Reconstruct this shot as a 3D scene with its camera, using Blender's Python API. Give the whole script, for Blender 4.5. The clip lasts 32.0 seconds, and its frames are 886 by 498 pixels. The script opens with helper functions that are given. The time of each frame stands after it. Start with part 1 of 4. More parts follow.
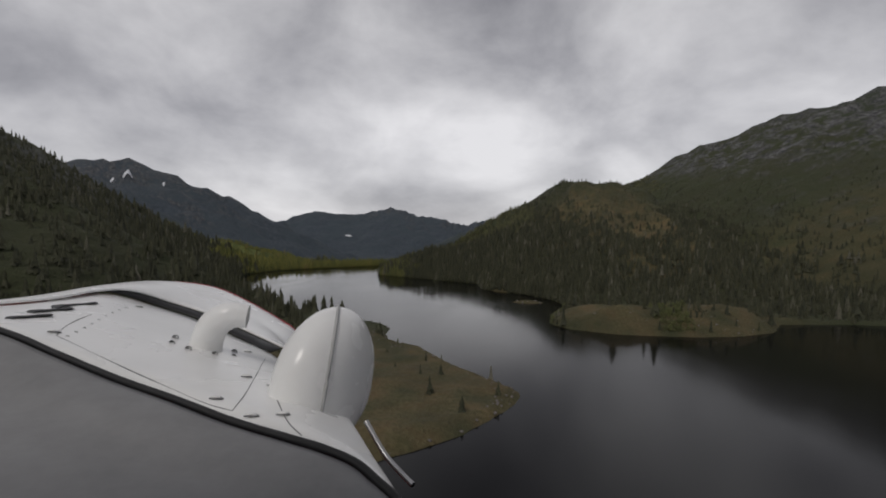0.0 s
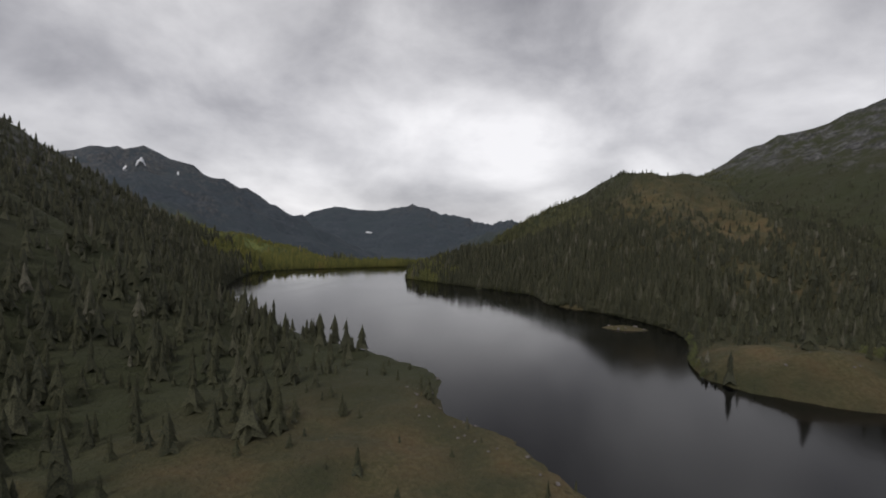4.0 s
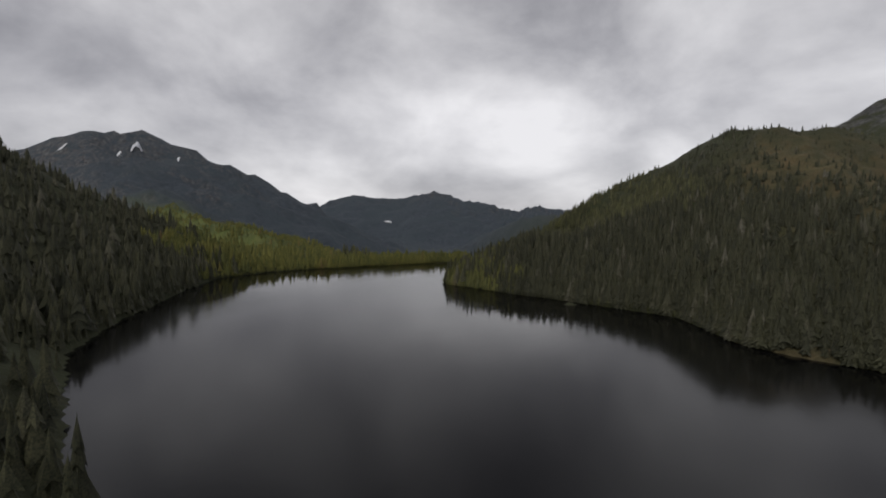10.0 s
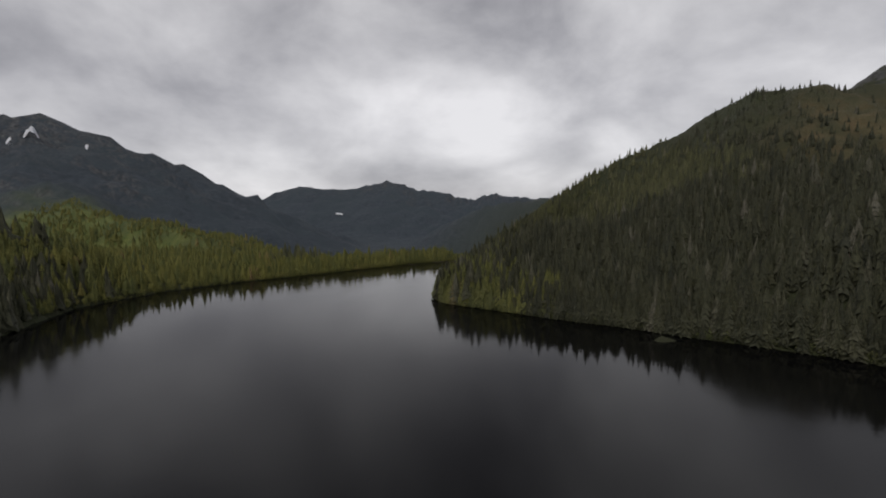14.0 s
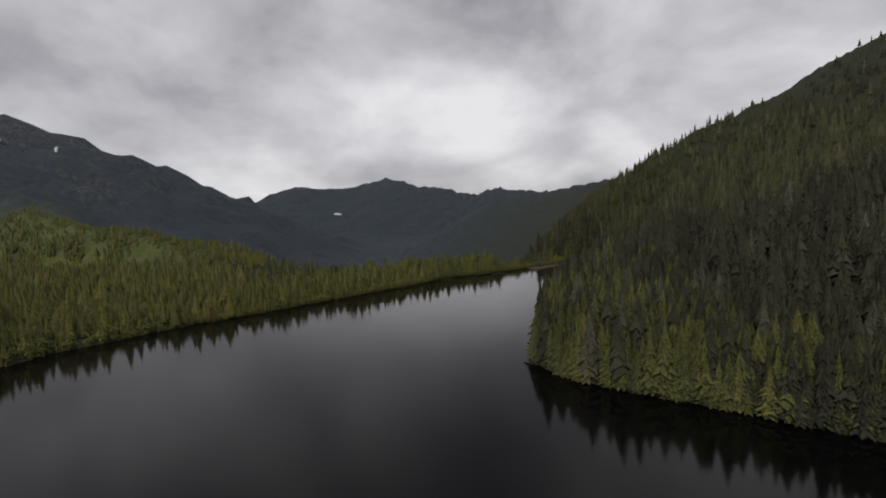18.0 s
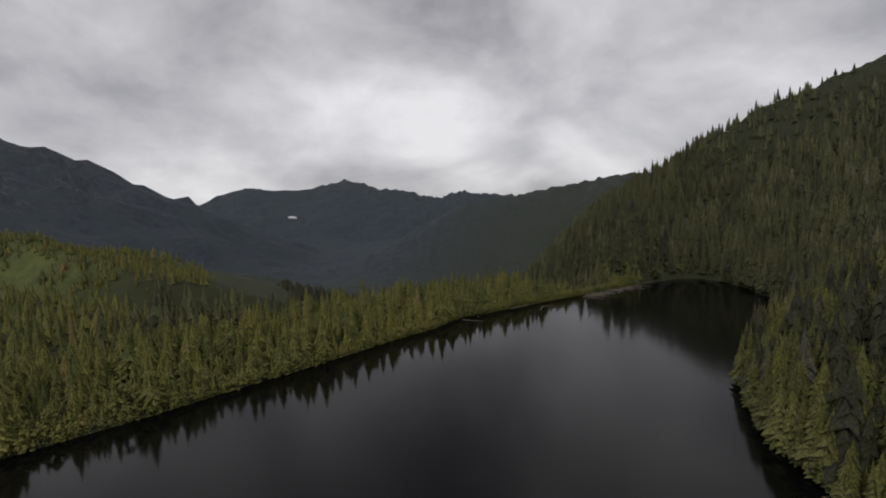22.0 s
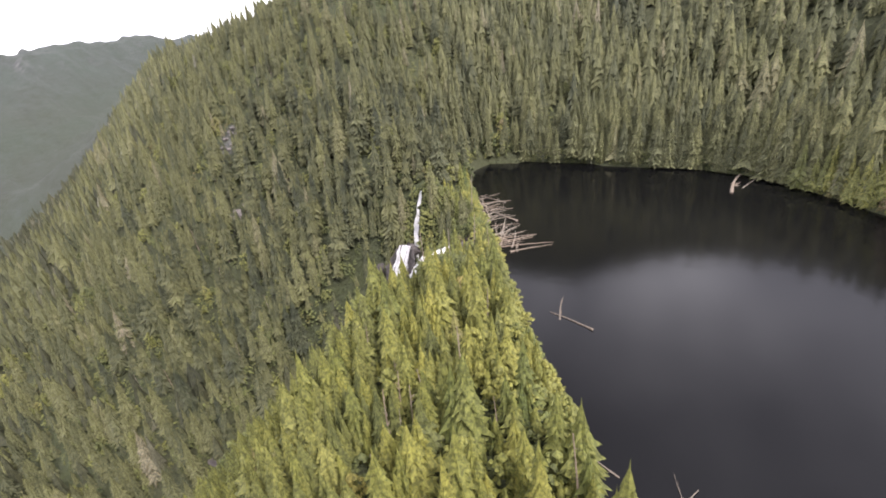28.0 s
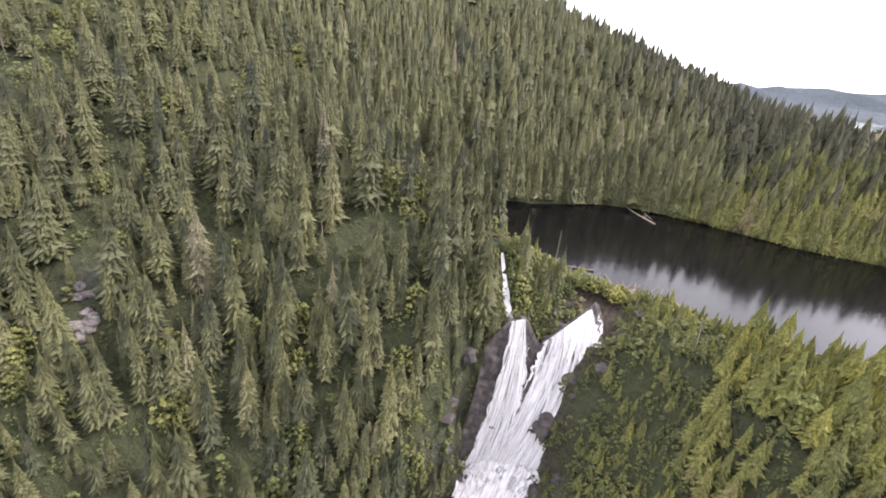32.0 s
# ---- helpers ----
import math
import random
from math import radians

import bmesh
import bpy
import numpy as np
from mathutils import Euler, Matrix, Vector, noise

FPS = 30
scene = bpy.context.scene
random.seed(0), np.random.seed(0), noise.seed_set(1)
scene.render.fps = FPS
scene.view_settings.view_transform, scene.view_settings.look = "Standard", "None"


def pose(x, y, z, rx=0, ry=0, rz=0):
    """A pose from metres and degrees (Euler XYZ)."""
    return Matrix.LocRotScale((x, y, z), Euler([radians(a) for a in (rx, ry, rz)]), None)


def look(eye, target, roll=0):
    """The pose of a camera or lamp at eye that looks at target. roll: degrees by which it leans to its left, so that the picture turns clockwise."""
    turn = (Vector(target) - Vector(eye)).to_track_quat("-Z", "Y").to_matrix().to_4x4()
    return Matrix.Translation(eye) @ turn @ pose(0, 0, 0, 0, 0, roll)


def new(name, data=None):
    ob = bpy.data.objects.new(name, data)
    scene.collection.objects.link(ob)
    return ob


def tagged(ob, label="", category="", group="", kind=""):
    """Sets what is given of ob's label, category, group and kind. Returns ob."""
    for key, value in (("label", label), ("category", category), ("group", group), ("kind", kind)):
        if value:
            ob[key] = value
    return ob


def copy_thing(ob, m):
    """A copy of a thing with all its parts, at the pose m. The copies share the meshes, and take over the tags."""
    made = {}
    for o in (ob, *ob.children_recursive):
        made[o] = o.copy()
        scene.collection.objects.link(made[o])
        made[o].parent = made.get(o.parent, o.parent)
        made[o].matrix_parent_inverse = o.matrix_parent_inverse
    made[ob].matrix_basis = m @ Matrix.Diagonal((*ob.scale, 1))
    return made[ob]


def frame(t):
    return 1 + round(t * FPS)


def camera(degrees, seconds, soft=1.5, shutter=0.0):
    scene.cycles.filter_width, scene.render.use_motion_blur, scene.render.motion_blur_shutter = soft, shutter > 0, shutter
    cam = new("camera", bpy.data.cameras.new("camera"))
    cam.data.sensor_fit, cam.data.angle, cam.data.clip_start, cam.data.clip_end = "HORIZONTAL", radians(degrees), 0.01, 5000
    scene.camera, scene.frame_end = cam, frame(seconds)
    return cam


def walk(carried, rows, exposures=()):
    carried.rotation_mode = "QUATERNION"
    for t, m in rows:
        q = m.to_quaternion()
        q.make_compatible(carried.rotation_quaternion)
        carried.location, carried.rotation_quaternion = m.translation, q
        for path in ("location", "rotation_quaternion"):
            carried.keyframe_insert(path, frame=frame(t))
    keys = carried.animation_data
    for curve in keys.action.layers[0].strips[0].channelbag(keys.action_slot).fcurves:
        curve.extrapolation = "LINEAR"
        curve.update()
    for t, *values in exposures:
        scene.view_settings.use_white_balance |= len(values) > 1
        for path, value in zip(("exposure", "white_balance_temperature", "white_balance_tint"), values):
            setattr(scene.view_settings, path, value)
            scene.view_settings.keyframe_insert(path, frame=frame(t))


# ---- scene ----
cam = camera(87.56, 32.0, soft=1.9)
# seconds, place, and degrees of yaw to the left, pitch up and lean
PATH = [
    (0.0, -1.2, -12.3, 77.2, 8.11, -2.17, 0.44),
    (0.5, -7.6, 5.2, 76.9, 8.25, -2.00, -0.11),
    (1.0, -14.0, 22.9, 76.4, 8.78, -2.04, -0.20),
    (1.5, -20.5, 40.6, 75.7, 9.09, -1.87, -0.13),
    (2.0, -27.0, 58.2, 74.5, 9.55, -1.74, 1.12),
    (2.5, -33.6, 75.8, 73.3, 9.49, -1.72, 2.10),
    (4.5, -61.8, 146.0, 70.4, 10.56, -2.70, 1.62),
    (5.0, -67.8, 163.6, 69.2, 9.14, -2.93, 0.49),
    (5.5, -73.9, 181.3, 68.2, 12.79, -2.61, -1.00),
    (6.0, -80.1, 199.2, 67.4, 14.55, -2.21, -0.89),
    (6.5, -86.3, 217.1, 66.6, 14.48, -2.13, 0.13),
    (7.0, -92.6, 234.9, 65.8, 14.44, -2.24, 0.77),
    (7.5, -98.9, 252.6, 65.0, 14.24, -2.39, 1.48),
    (8.0, -105.2, 270.5, 64.3, 14.20, -2.44, -0.35),
    (8.5, -111.5, 288.3, 63.8, 13.93, -3.16, -3.44),
    (9.0, -117.9, 306.1, 63.5, 14.03, -3.41, -1.08),
    (9.5, -124.4, 323.8, 63.1, 15.05, -2.88, 1.04),
    (10.0, -131.0, 341.5, 62.7, 12.87, -3.73, 0.77),
    (10.5, -137.9, 359.1, 62.3, 12.51, -3.37, -0.00),
    (11.0, -145.1, 376.6, 62.1, 8.63, -4.38, 2.30),
    (11.5, -152.3, 394.1, 61.9, 5.56, -4.22, 3.98),
    (12.0, -159.3, 411.7, 61.6, 6.77, -4.93, 4.09),
    (12.5, -166.1, 429.3, 61.3, 7.02, -5.21, 1.62),
    (13.0, -173.1, 446.9, 61.0, 7.64, -4.51, 0.98),
    (13.5, -179.9, 464.6, 60.5, 7.56, -5.12, -0.48),
    (15.5, -208.3, 534.9, 57.4, 5.86, -3.85, -0.12),
    (16.0, -215.0, 552.6, 57.3, 6.40, -4.61, -0.43),
    (16.5, -221.7, 570.3, 57.3, 6.50, -4.62, -0.53),
    (17.0, -228.4, 588.0, 57.2, 6.56, -5.27, -1.65),
    (17.5, -235.1, 605.7, 57.1, 6.07, -5.60, -1.94),
    (18.0, -241.5, 623.5, 56.8, 6.90, -5.29, -2.71),
    (18.5, -247.7, 641.4, 56.3, 5.47, -5.45, -0.61),
    (19.0, -253.5, 659.4, 55.6, 6.65, -4.47, -0.54),
    (19.5, -259.6, 676.9, 54.9, 3.93, -4.80, 0.27),
    (20.0, -265.7, 693.7, 54.4, 3.08, -4.79, -0.26),
    (20.5, -271.5, 710.8, 54.1, 3.22, -4.99, -0.72),
    (21.0, -277.2, 728.7, 53.9, 3.14, -4.78, 0.02),
    (21.5, -282.3, 746.9, 53.3, 2.47, -4.78, -0.38),
    (22.0, -286.7, 765.2, 52.1, 1.75, -4.99, -2.44),
    (22.5, -290.0, 783.3, 50.4, 0.20, -4.88, -3.44),
    (23.0, -292.0, 800.9, 48.5, -6.23, -7.38, -3.67),
    (23.5, -294.6, 818.4, 48.1, -17.99, -9.40, -2.18),
    (24.0, -298.0, 835.2, 47.8, -30.34, -17.28, 1.05),
    (24.5, -301.9, 851.5, 47.7, -33.57, -19.45, 1.47),
    (25.0, -306.0, 868.2, 47.8, -35.49, -20.64, -1.66),
    (25.5, -309.8, 885.5, 48.3, -38.45, -24.60, -7.67),
    (27.5, -321.8, 958.0, 52.3, -53.01, -28.82, -5.73),
    (28.0, -324.2, 976.5, 53.6, -58.43, -23.92, -6.35),
    (28.5, -325.9, 994.2, 55.0, -64.40, -23.08, -7.10),
    (29.0, -326.8, 1011.4, 56.3, -70.50, -23.50, -6.55),
    (29.5, -326.9, 1028.8, 57.3, -77.55, -22.55, -4.14),
    (30.0, -325.9, 1046.6, 57.7, -81.47, -25.74, -5.23),
    (30.5, -323.4, 1064.5, 58.1, -87.46, -25.34, -2.07),
    (31.0, -319.4, 1082.6, 58.6, -93.39, -25.35, -0.02),
    (31.5, -314.0, 1100.5, 59.3, -99.06, -26.33, 0.87),
    (32.0, -308.2, 1118.0, 60.4, -109.26, -23.18, 6.11),
]


def aim(x, y, z, yaw, pitch, lean):
    a, b = radians(yaw), radians(pitch)
    eye = Vector((x, y, z))
    return look(eye, eye + 100 * Vector((-math.sin(a) * math.cos(b), math.cos(a) * math.cos(b), math.sin(b))), lean)


walk(cam, [(row[0], aim(*row[1:])) for row in PATH],
     exposures=[(0.0, 0.0, 6500, 12), (2.5, 0.05, 6500, 12), (5.0, 0.35, 6500, 12), (6.0, 0.05, 6500, 12), (8.0, 0.05, 6500, 12), (9.0, 0.28, 6500, 12), (10.0, 0.12, 6500, 12), (11.0, 0.28, 6500, 12), (12.0, 0.05, 6500, 12), (22.5, 0.05, 6500, 12), (23.5, 0.5, 6500, 13), (24.5, 1.4, 6480, 14),
                (25.5, 2.4, 6450, 17), (27.5, 2.75, 6400, 19), (30.0, 2.85, 6400, 19), (32.0, 2.9, 6400, 19)])

# ---- world and sun ----
world = bpy.data.worlds.new("overcast")
scene.world = world
world.use_nodes = True
SUN_HIGH, SUN_TURN = radians(48), radians(200)


def build_sky():
    nt = world.node_tree
    nt.nodes.clear()
    n, ln = nt.nodes, nt.links
    out = n.new("ShaderNodeOutputWorld")
    bg = n.new("ShaderNodeBackground")
    sky = n.new("ShaderNodeTexSky")
    sky.sky_type, sky.sun_disc = "NISHITA", False
    sky.sun_elevation, sky.sun_rotation = SUN_HIGH, SUN_TURN
    scale = n.new("ShaderNodeVectorMath")
    scale.operation = "SCALE"
    scale.inputs["Scale"].default_value = 0.07
    ln.new(sky.outputs[0], scale.inputs[0])
    co = n.new("ShaderNodeTexCoord")
    xyz = n.new("ShaderNodeSeparateXYZ")
    ln.new(co.outputs["Generated"], xyz.inputs[0])

    def op(kind, a, b):
        m = n.new("ShaderNodeMath")
        m.operation = kind
        for k, v in ((0, a), (1, b)):
            if isinstance(v, (int, float)):
                m.inputs[k].default_value = v
            elif v is not None:
                ln.new(v, m.inputs[k])
        return m.outputs[0]
    flat = n.new("ShaderNodeCombineXYZ")
    drift = radians(-6)
    ln.new(op("SUBTRACT", op("MULTIPLY", xyz.outputs["X"], math.cos(drift)), op("MULTIPLY", xyz.outputs["Y"], math.sin(drift))), flat.inputs["X"])
    ln.new(op("ADD", op("MULTIPLY", xyz.outputs["X"], math.sin(drift)), op("MULTIPLY", xyz.outputs["Y"], math.cos(drift))), flat.inputs["Y"])
    ln.new(op("MULTIPLY", op("POWER", op("ADD", op("MAXIMUM", xyz.outputs["Z"], 0.0), 0.02), 0.75), 1.55), flat.inputs["Z"])

    def cloud(size, detail, rough, bend):
        t = n.new("ShaderNodeTexNoise")
        t.inputs["Scale"].default_value, t.inputs["Detail"].default_value = size, detail
        t.inputs["Roughness"].default_value, t.inputs["Distortion"].default_value = rough, bend
        ln.new(flat.outputs[0], t.inputs["Vector"])
        return t.outputs["Fac"]
    mixed = op("ADD", op("MULTIPLY", cloud(3.0, 9, 0.55, 0.2), 0.50), op("MULTIPLY", cloud(1.4, 4, 0.5, 0.2), 0.50))
    ramp = n.new("ShaderNodeValToRGB")
    e = ramp.color_ramp.elements
    e[0].position, e[0].color = 0.37, (0.24, 0.24, 0.26, 1)
    e[1].position, e[1].color = 0.645, (0.80, 0.80, 0.81, 1)
    e.new(0.46).color = (0.40, 0.40, 0.42, 1)
    e.new(0.54).color = (0.57, 0.57, 0.585, 1)
    ln.new(mixed, ramp.inputs[0])
    mix = n.new("ShaderNodeMix")
    mix.data_type = "RGBA"
    mix.inputs["Factor"].default_value = 0.93
    ln.new(scale.outputs[0], mix.inputs[6])
    high = n.new("ShaderNodeMapRange")
    high.inputs["From Min"].default_value, high.inputs["From Max"].default_value = 0.22, 0.75
    high.inputs["To Min"].default_value, high.inputs["To Max"].default_value = 1.0, 0.58
    ln.new(xyz.outputs["Z"], high.inputs["Value"])
    thick = n.new("ShaderNodeVectorMath")
    thick.operation = "SCALE"
    ln.new(ramp.outputs[0], thick.inputs[0])
    ln.new(high.outputs[0], thick.inputs["Scale"])
    ln.new(thick.outputs[0], mix.inputs[7])
    ln.new(mix.outputs[2], bg.inputs["Color"])
    bg.inputs["Strength"].default_value = 1.0
    ln.new(bg.outputs[0], out.inputs[0])


build_sky()
sun = new("sun", bpy.data.lights.new("sun", "SUN"))
sun.data.energy, sun.data.angle, sun.data.color = 0.8, radians(14), (1.0, 0.96, 0.88)
sun.matrix_world = look((0, 0, 900), Vector((0, 0, 900)) - Vector((math.sin(SUN_TURN) * math.cos(SUN_HIGH), math.cos(SUN_TURN) * math.cos(SUN_HIGH), math.sin(SUN_HIGH))))

# ---- materials ----


class Nodes:
    """A material's nodes with short ways to add and join them."""

    def __init__(self, name, rough=0.8, metal=0.0):
        self.mat = bpy.data.materials.new(name)
        self.mat.use_nodes = True
        self.n, self.ln = self.mat.node_tree.nodes, self.mat.node_tree.links
        self.out = self.n["Principled BSDF"]
        self.out.inputs["Roughness"].default_value, self.out.inputs["Metallic"].default_value = rough, metal
        self.co = self.n.new("ShaderNodeTexCoord").outputs["Object"]
        self.geo = self.n.new("ShaderNodeNewGeometry")

    def put(self, socket, v):
        if hasattr(v, "is_output"):
            self.ln.new(v, socket)
        elif isinstance(v, tuple):
            socket.default_value = (*v, 1.0) if len(v) == 3 and len(socket.default_value) == 4 else v
        else:
            socket.default_value = v

    def noise(self, size, detail=4.0, rough=0.55, bend=0.0, where=None):
        t = self.n.new("ShaderNodeTexNoise")
        t.inputs["Scale"].default_value, t.inputs["Detail"].default_value = size, detail
        t.inputs["Roughness"].default_value, t.inputs["Distortion"].default_value = rough, bend
        self.ln.new(where or self.co, t.inputs["Vector"])
        return t.outputs["Fac"]

    def stretched(self, sx, sy, sz, where=None):
        m = self.n.new("ShaderNodeMapping")
        m.inputs["Scale"].default_value = (sx, sy, sz)
        self.ln.new(where or self.co, m.inputs["Vector"])
        return m.outputs[0]

    def math(self, kind, a, b=0.0):
        m = self.n.new("ShaderNodeMath")
        m.operation = kind
        self.put(m.inputs[0], a), self.put(m.inputs[1], b)
        return m.outputs[0]

    def range(self, v, lo, hi, a=0.0, b=1.0):
        m = self.n.new("ShaderNodeMapRange")
        m.inputs["From Min"].default_value, m.inputs["From Max"].default_value = lo, hi
        m.inputs["To Min"].default_value, m.inputs["To Max"].default_value = a, b
        self.ln.new(v, m.inputs["Value"])
        return m.outputs[0]

    def mix(self, f, a, b):
        m = self.n.new("ShaderNodeMix")
        m.data_type = "RGBA"
        self.put(m.inputs["Factor"], f), self.put(m.inputs[6], a), self.put(m.inputs[7], b)
        return m.outputs[2]

    def attribute(self, name):
        a = self.n.new("ShaderNodeAttribute")
        a.attribute_name = name
        return a.outputs["Fac"]

    def random(self):
        return self.n.new("ShaderNodeObjectInfo").outputs["Random"]

    def bump(self, height, strength, depth):
        b = self.n.new("ShaderNodeBump")
        b.inputs["Strength"].default_value, b.inputs["Distance"].default_value = strength, depth
        self.ln.new(height, b.inputs["Height"])
        self.ln.new(b.outputs[0], self.out.inputs["Normal"])

    def colour(self, v):
        self.put(self.out.inputs["Base Color"], v)
        return self.mat


def ground_material():
    m = Nodes("ground_cover", 0.95)
    fine, mid, wide = m.noise(0.55, 5, 0.65), m.noise(0.07, 4), m.noise(0.012, 4)
    moss = m.mix(fine, (0.022, 0.030, 0.012), (0.062, 0.072, 0.026))
    grass = m.mix(m.range(mid, 0.35, 0.65), (0.150, 0.096, 0.042), (0.084, 0.080, 0.028))
    grass = m.mix(m.range(fine, 0.42, 0.72), grass, (0.200, 0.158, 0.080))
    rock = m.mix(m.range(m.noise(0.10, 7, 0.75, 0.4, m.stretched(1, 1, 0.35)), 0.40, 0.62), (0.032, 0.033, 0.037), (0.18, 0.177, 0.178))
    # far slopes: bluish aerial haze is mixed into their wood colour
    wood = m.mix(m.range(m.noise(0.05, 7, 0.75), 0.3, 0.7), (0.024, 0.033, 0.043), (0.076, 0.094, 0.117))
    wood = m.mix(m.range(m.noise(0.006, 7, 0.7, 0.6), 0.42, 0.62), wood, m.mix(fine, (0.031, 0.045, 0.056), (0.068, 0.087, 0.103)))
    c = m.mix(m.attribute("grass"), moss, grass)
    c = m.mix(m.range(wide, 0.3, 0.7), c, m.mix(0.6, c, (0.05, 0.048, 0.024)))
    far = m.attribute("far_haze")
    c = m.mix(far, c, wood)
    # grass at the west mountain's foot, lightened to pass for sun on it
    c = m.mix(m.attribute("sunlit_meadow"), c, m.mix(m.range(mid, 0.3, 0.7), (0.090, 0.130, 0.030), (0.200, 0.215, 0.060)))
    stone = m.math("MULTIPLY", m.attribute("stone"), m.range(m.noise(0.035, 6, 0.7), 0.42, 0.58))
    c = m.mix(stone, c, rock)
    c = m.mix(m.attribute("sand"), c, m.mix(fine, (0.16, 0.13, 0.10), (0.34, 0.30, 0.25)))
    c = m.mix(m.attribute("wet"), c, m.mix(m.range(m.noise(0.8, 6, 0.7), 0.35, 0.65), (0.020, 0.019, 0.017), (0.095, 0.072, 0.052)))
    m.bump(m.math("ADD", fine, m.math("MULTIPLY", m.noise(0.09, 6, 0.7), 4.0)), 0.9, 1.2)
    return m.colour(c)


def water_material():
    m = Nodes("lake_water", 0.2)
    m.out.inputs["Specular IOR Level"].default_value = 0.37
    m.out.inputs["IOR"].default_value = 1.333
    # light wind: small waves, with smoother lanes between them
    lanes = m.noise(0.011, 5, 0.6, 0.8, m.stretched(1.0, 0.45, 1))
    ripples = m.math("ADD", m.noise(1.1, 3, 0.6), m.math("MULTIPLY", m.noise(0.16, 3, 0.5, 0.6), 2.0))
    m.bump(ripples, 0.035, 0.25)
    m.put(m.out.inputs["Roughness"], m.range(lanes, 0.38, 0.66, 0.13, 0.05))
    return m.colour(m.mix(m.noise(0.01, 3), (0.0028, 0.0028, 0.003), (0.0045, 0.0045, 0.005)))


def needle_material(name, dark, light, dry, share):
    """Crowns of conifers: colour differs from tree to tree (tone) and within the tree."""
    m = Nodes(name, 0.75)
    tone = m.attribute("tone")
    c = m.mix(m.range(tone, 0.0, 1.0 - share), dark, light)
    c = m.mix(m.range(tone, 1.0 - share, 1.0), c, dry)
    # noise puts shaded gaps and pale branch highlights into the crown colour
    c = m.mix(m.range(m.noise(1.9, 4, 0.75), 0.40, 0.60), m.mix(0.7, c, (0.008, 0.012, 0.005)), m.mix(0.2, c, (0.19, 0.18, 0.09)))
    return m.colour(c)


M_GROUND, M_WATER = ground_material(), water_material()
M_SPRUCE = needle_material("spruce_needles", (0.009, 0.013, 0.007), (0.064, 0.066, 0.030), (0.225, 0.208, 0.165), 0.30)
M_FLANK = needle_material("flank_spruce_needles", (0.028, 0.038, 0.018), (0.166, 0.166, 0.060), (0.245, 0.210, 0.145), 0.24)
# young growth's own yellow-green, raised to imitate sun on the low woods
M_BRIGHT = needle_material("sunlit_young_needles", (0.085, 0.115, 0.018), (0.300, 0.282, 0.044), (0.330, 0.200, 0.085), 0.18)
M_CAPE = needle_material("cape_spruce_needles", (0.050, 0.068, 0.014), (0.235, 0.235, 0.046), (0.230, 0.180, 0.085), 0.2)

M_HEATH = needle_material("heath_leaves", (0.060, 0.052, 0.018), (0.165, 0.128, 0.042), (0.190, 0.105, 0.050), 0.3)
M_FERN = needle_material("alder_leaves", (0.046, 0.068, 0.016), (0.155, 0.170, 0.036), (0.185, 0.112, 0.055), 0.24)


def plain(name, colour, rough, metal=0.0, grain=0.0, size=8.0):
    m = Nodes(name, rough, metal)
    dim = tuple(c * (1 - grain) for c in colour)
    m.put(m.out.inputs["Roughness"], m.range(m.noise(size * 0.4, 4), 0.3, 0.7, rough * 0.75, min(1.0, rough * 1.25)))
    return m.colour(m.mix(m.range(m.noise(size, 5, 0.65), 0.35, 0.7), dim, colour))


def wood_material():
    m = Nodes("weathered_wood", 0.85)
    g = m.noise(3.0, 5, 0.7, 0.2, m.stretched(0.25, 4, 4))
    c = m.mix(g, (0.11, 0.09, 0.07), (0.34, 0.30, 0.25))
    c = m.mix(m.math("MULTIPLY", m.random(), 0.5), c, (0.20, 0.13, 0.08))
    m.bump(g, 0.5, 0.05)
    return m.colour(c)


def foam_material():
    """White water: torn into streaks along the flow, grey where it runs thin."""
    m = Nodes("white_water", 0.5)
    xyz = m.n.new("ShaderNodeCombineXYZ")
    m.ln.new(m.attribute("across"), xyz.inputs[0])
    m.ln.new(m.attribute("along"), xyz.inputs[1])
    streak = m.noise(1.0, 6, 0.7, 0.3, m.stretched(1.6, 0.13, 1, xyz.outputs[0]))
    torn = m.noise(1.0, 4, 0.6, 0.4, m.stretched(0.45, 0.05, 1, xyz.outputs[0]))
    m.bump(streak, 0.4, 0.3)
    # the rock shows through where the water tears
    veil = m.math("ADD", m.attribute("thin"), m.math("MULTIPLY", m.math("SUBTRACT", streak, 0.5), 2.4))
    m.put(m.out.inputs["Alpha"], m.range(veil, 0.12, 0.75, 1.0, 0.0))
    c = m.mix(m.range(streak, 0.40, 0.62), (0.72, 0.71, 0.715), (0.34, 0.33, 0.34))
    return m.colour(m.mix(m.range(torn, 0.50, 0.72), c, (0.80, 0.80, 0.805)))


def rock_material(name, dark, light):
    m = Nodes(name, 0.9)
    g = m.noise(0.7, 7, 0.7, 0.3)
    m.bump(m.noise(1.4, 6, 0.7), 0.9, 0.3)
    return m.colour(m.mix(m.range(g, 0.35, 0.65), dark, light))


M_BARK = plain("bark", (0.13, 0.105, 0.085), 0.9, 0, 0.5, 3)
M_DEAD, M_FOAM = wood_material(), foam_material()
M_ROCK = rock_material("pale_rock", (0.075, 0.062, 0.058), (0.27, 0.245, 0.235))
M_DARK_ROCK = rock_material("wet_rock", (0.03, 0.026, 0.026), (0.11, 0.095, 0.09))
M_SNOW = plain("old_snow", (0.82, 0.84, 0.88), 0.7, 0, 0.15, 0.1)

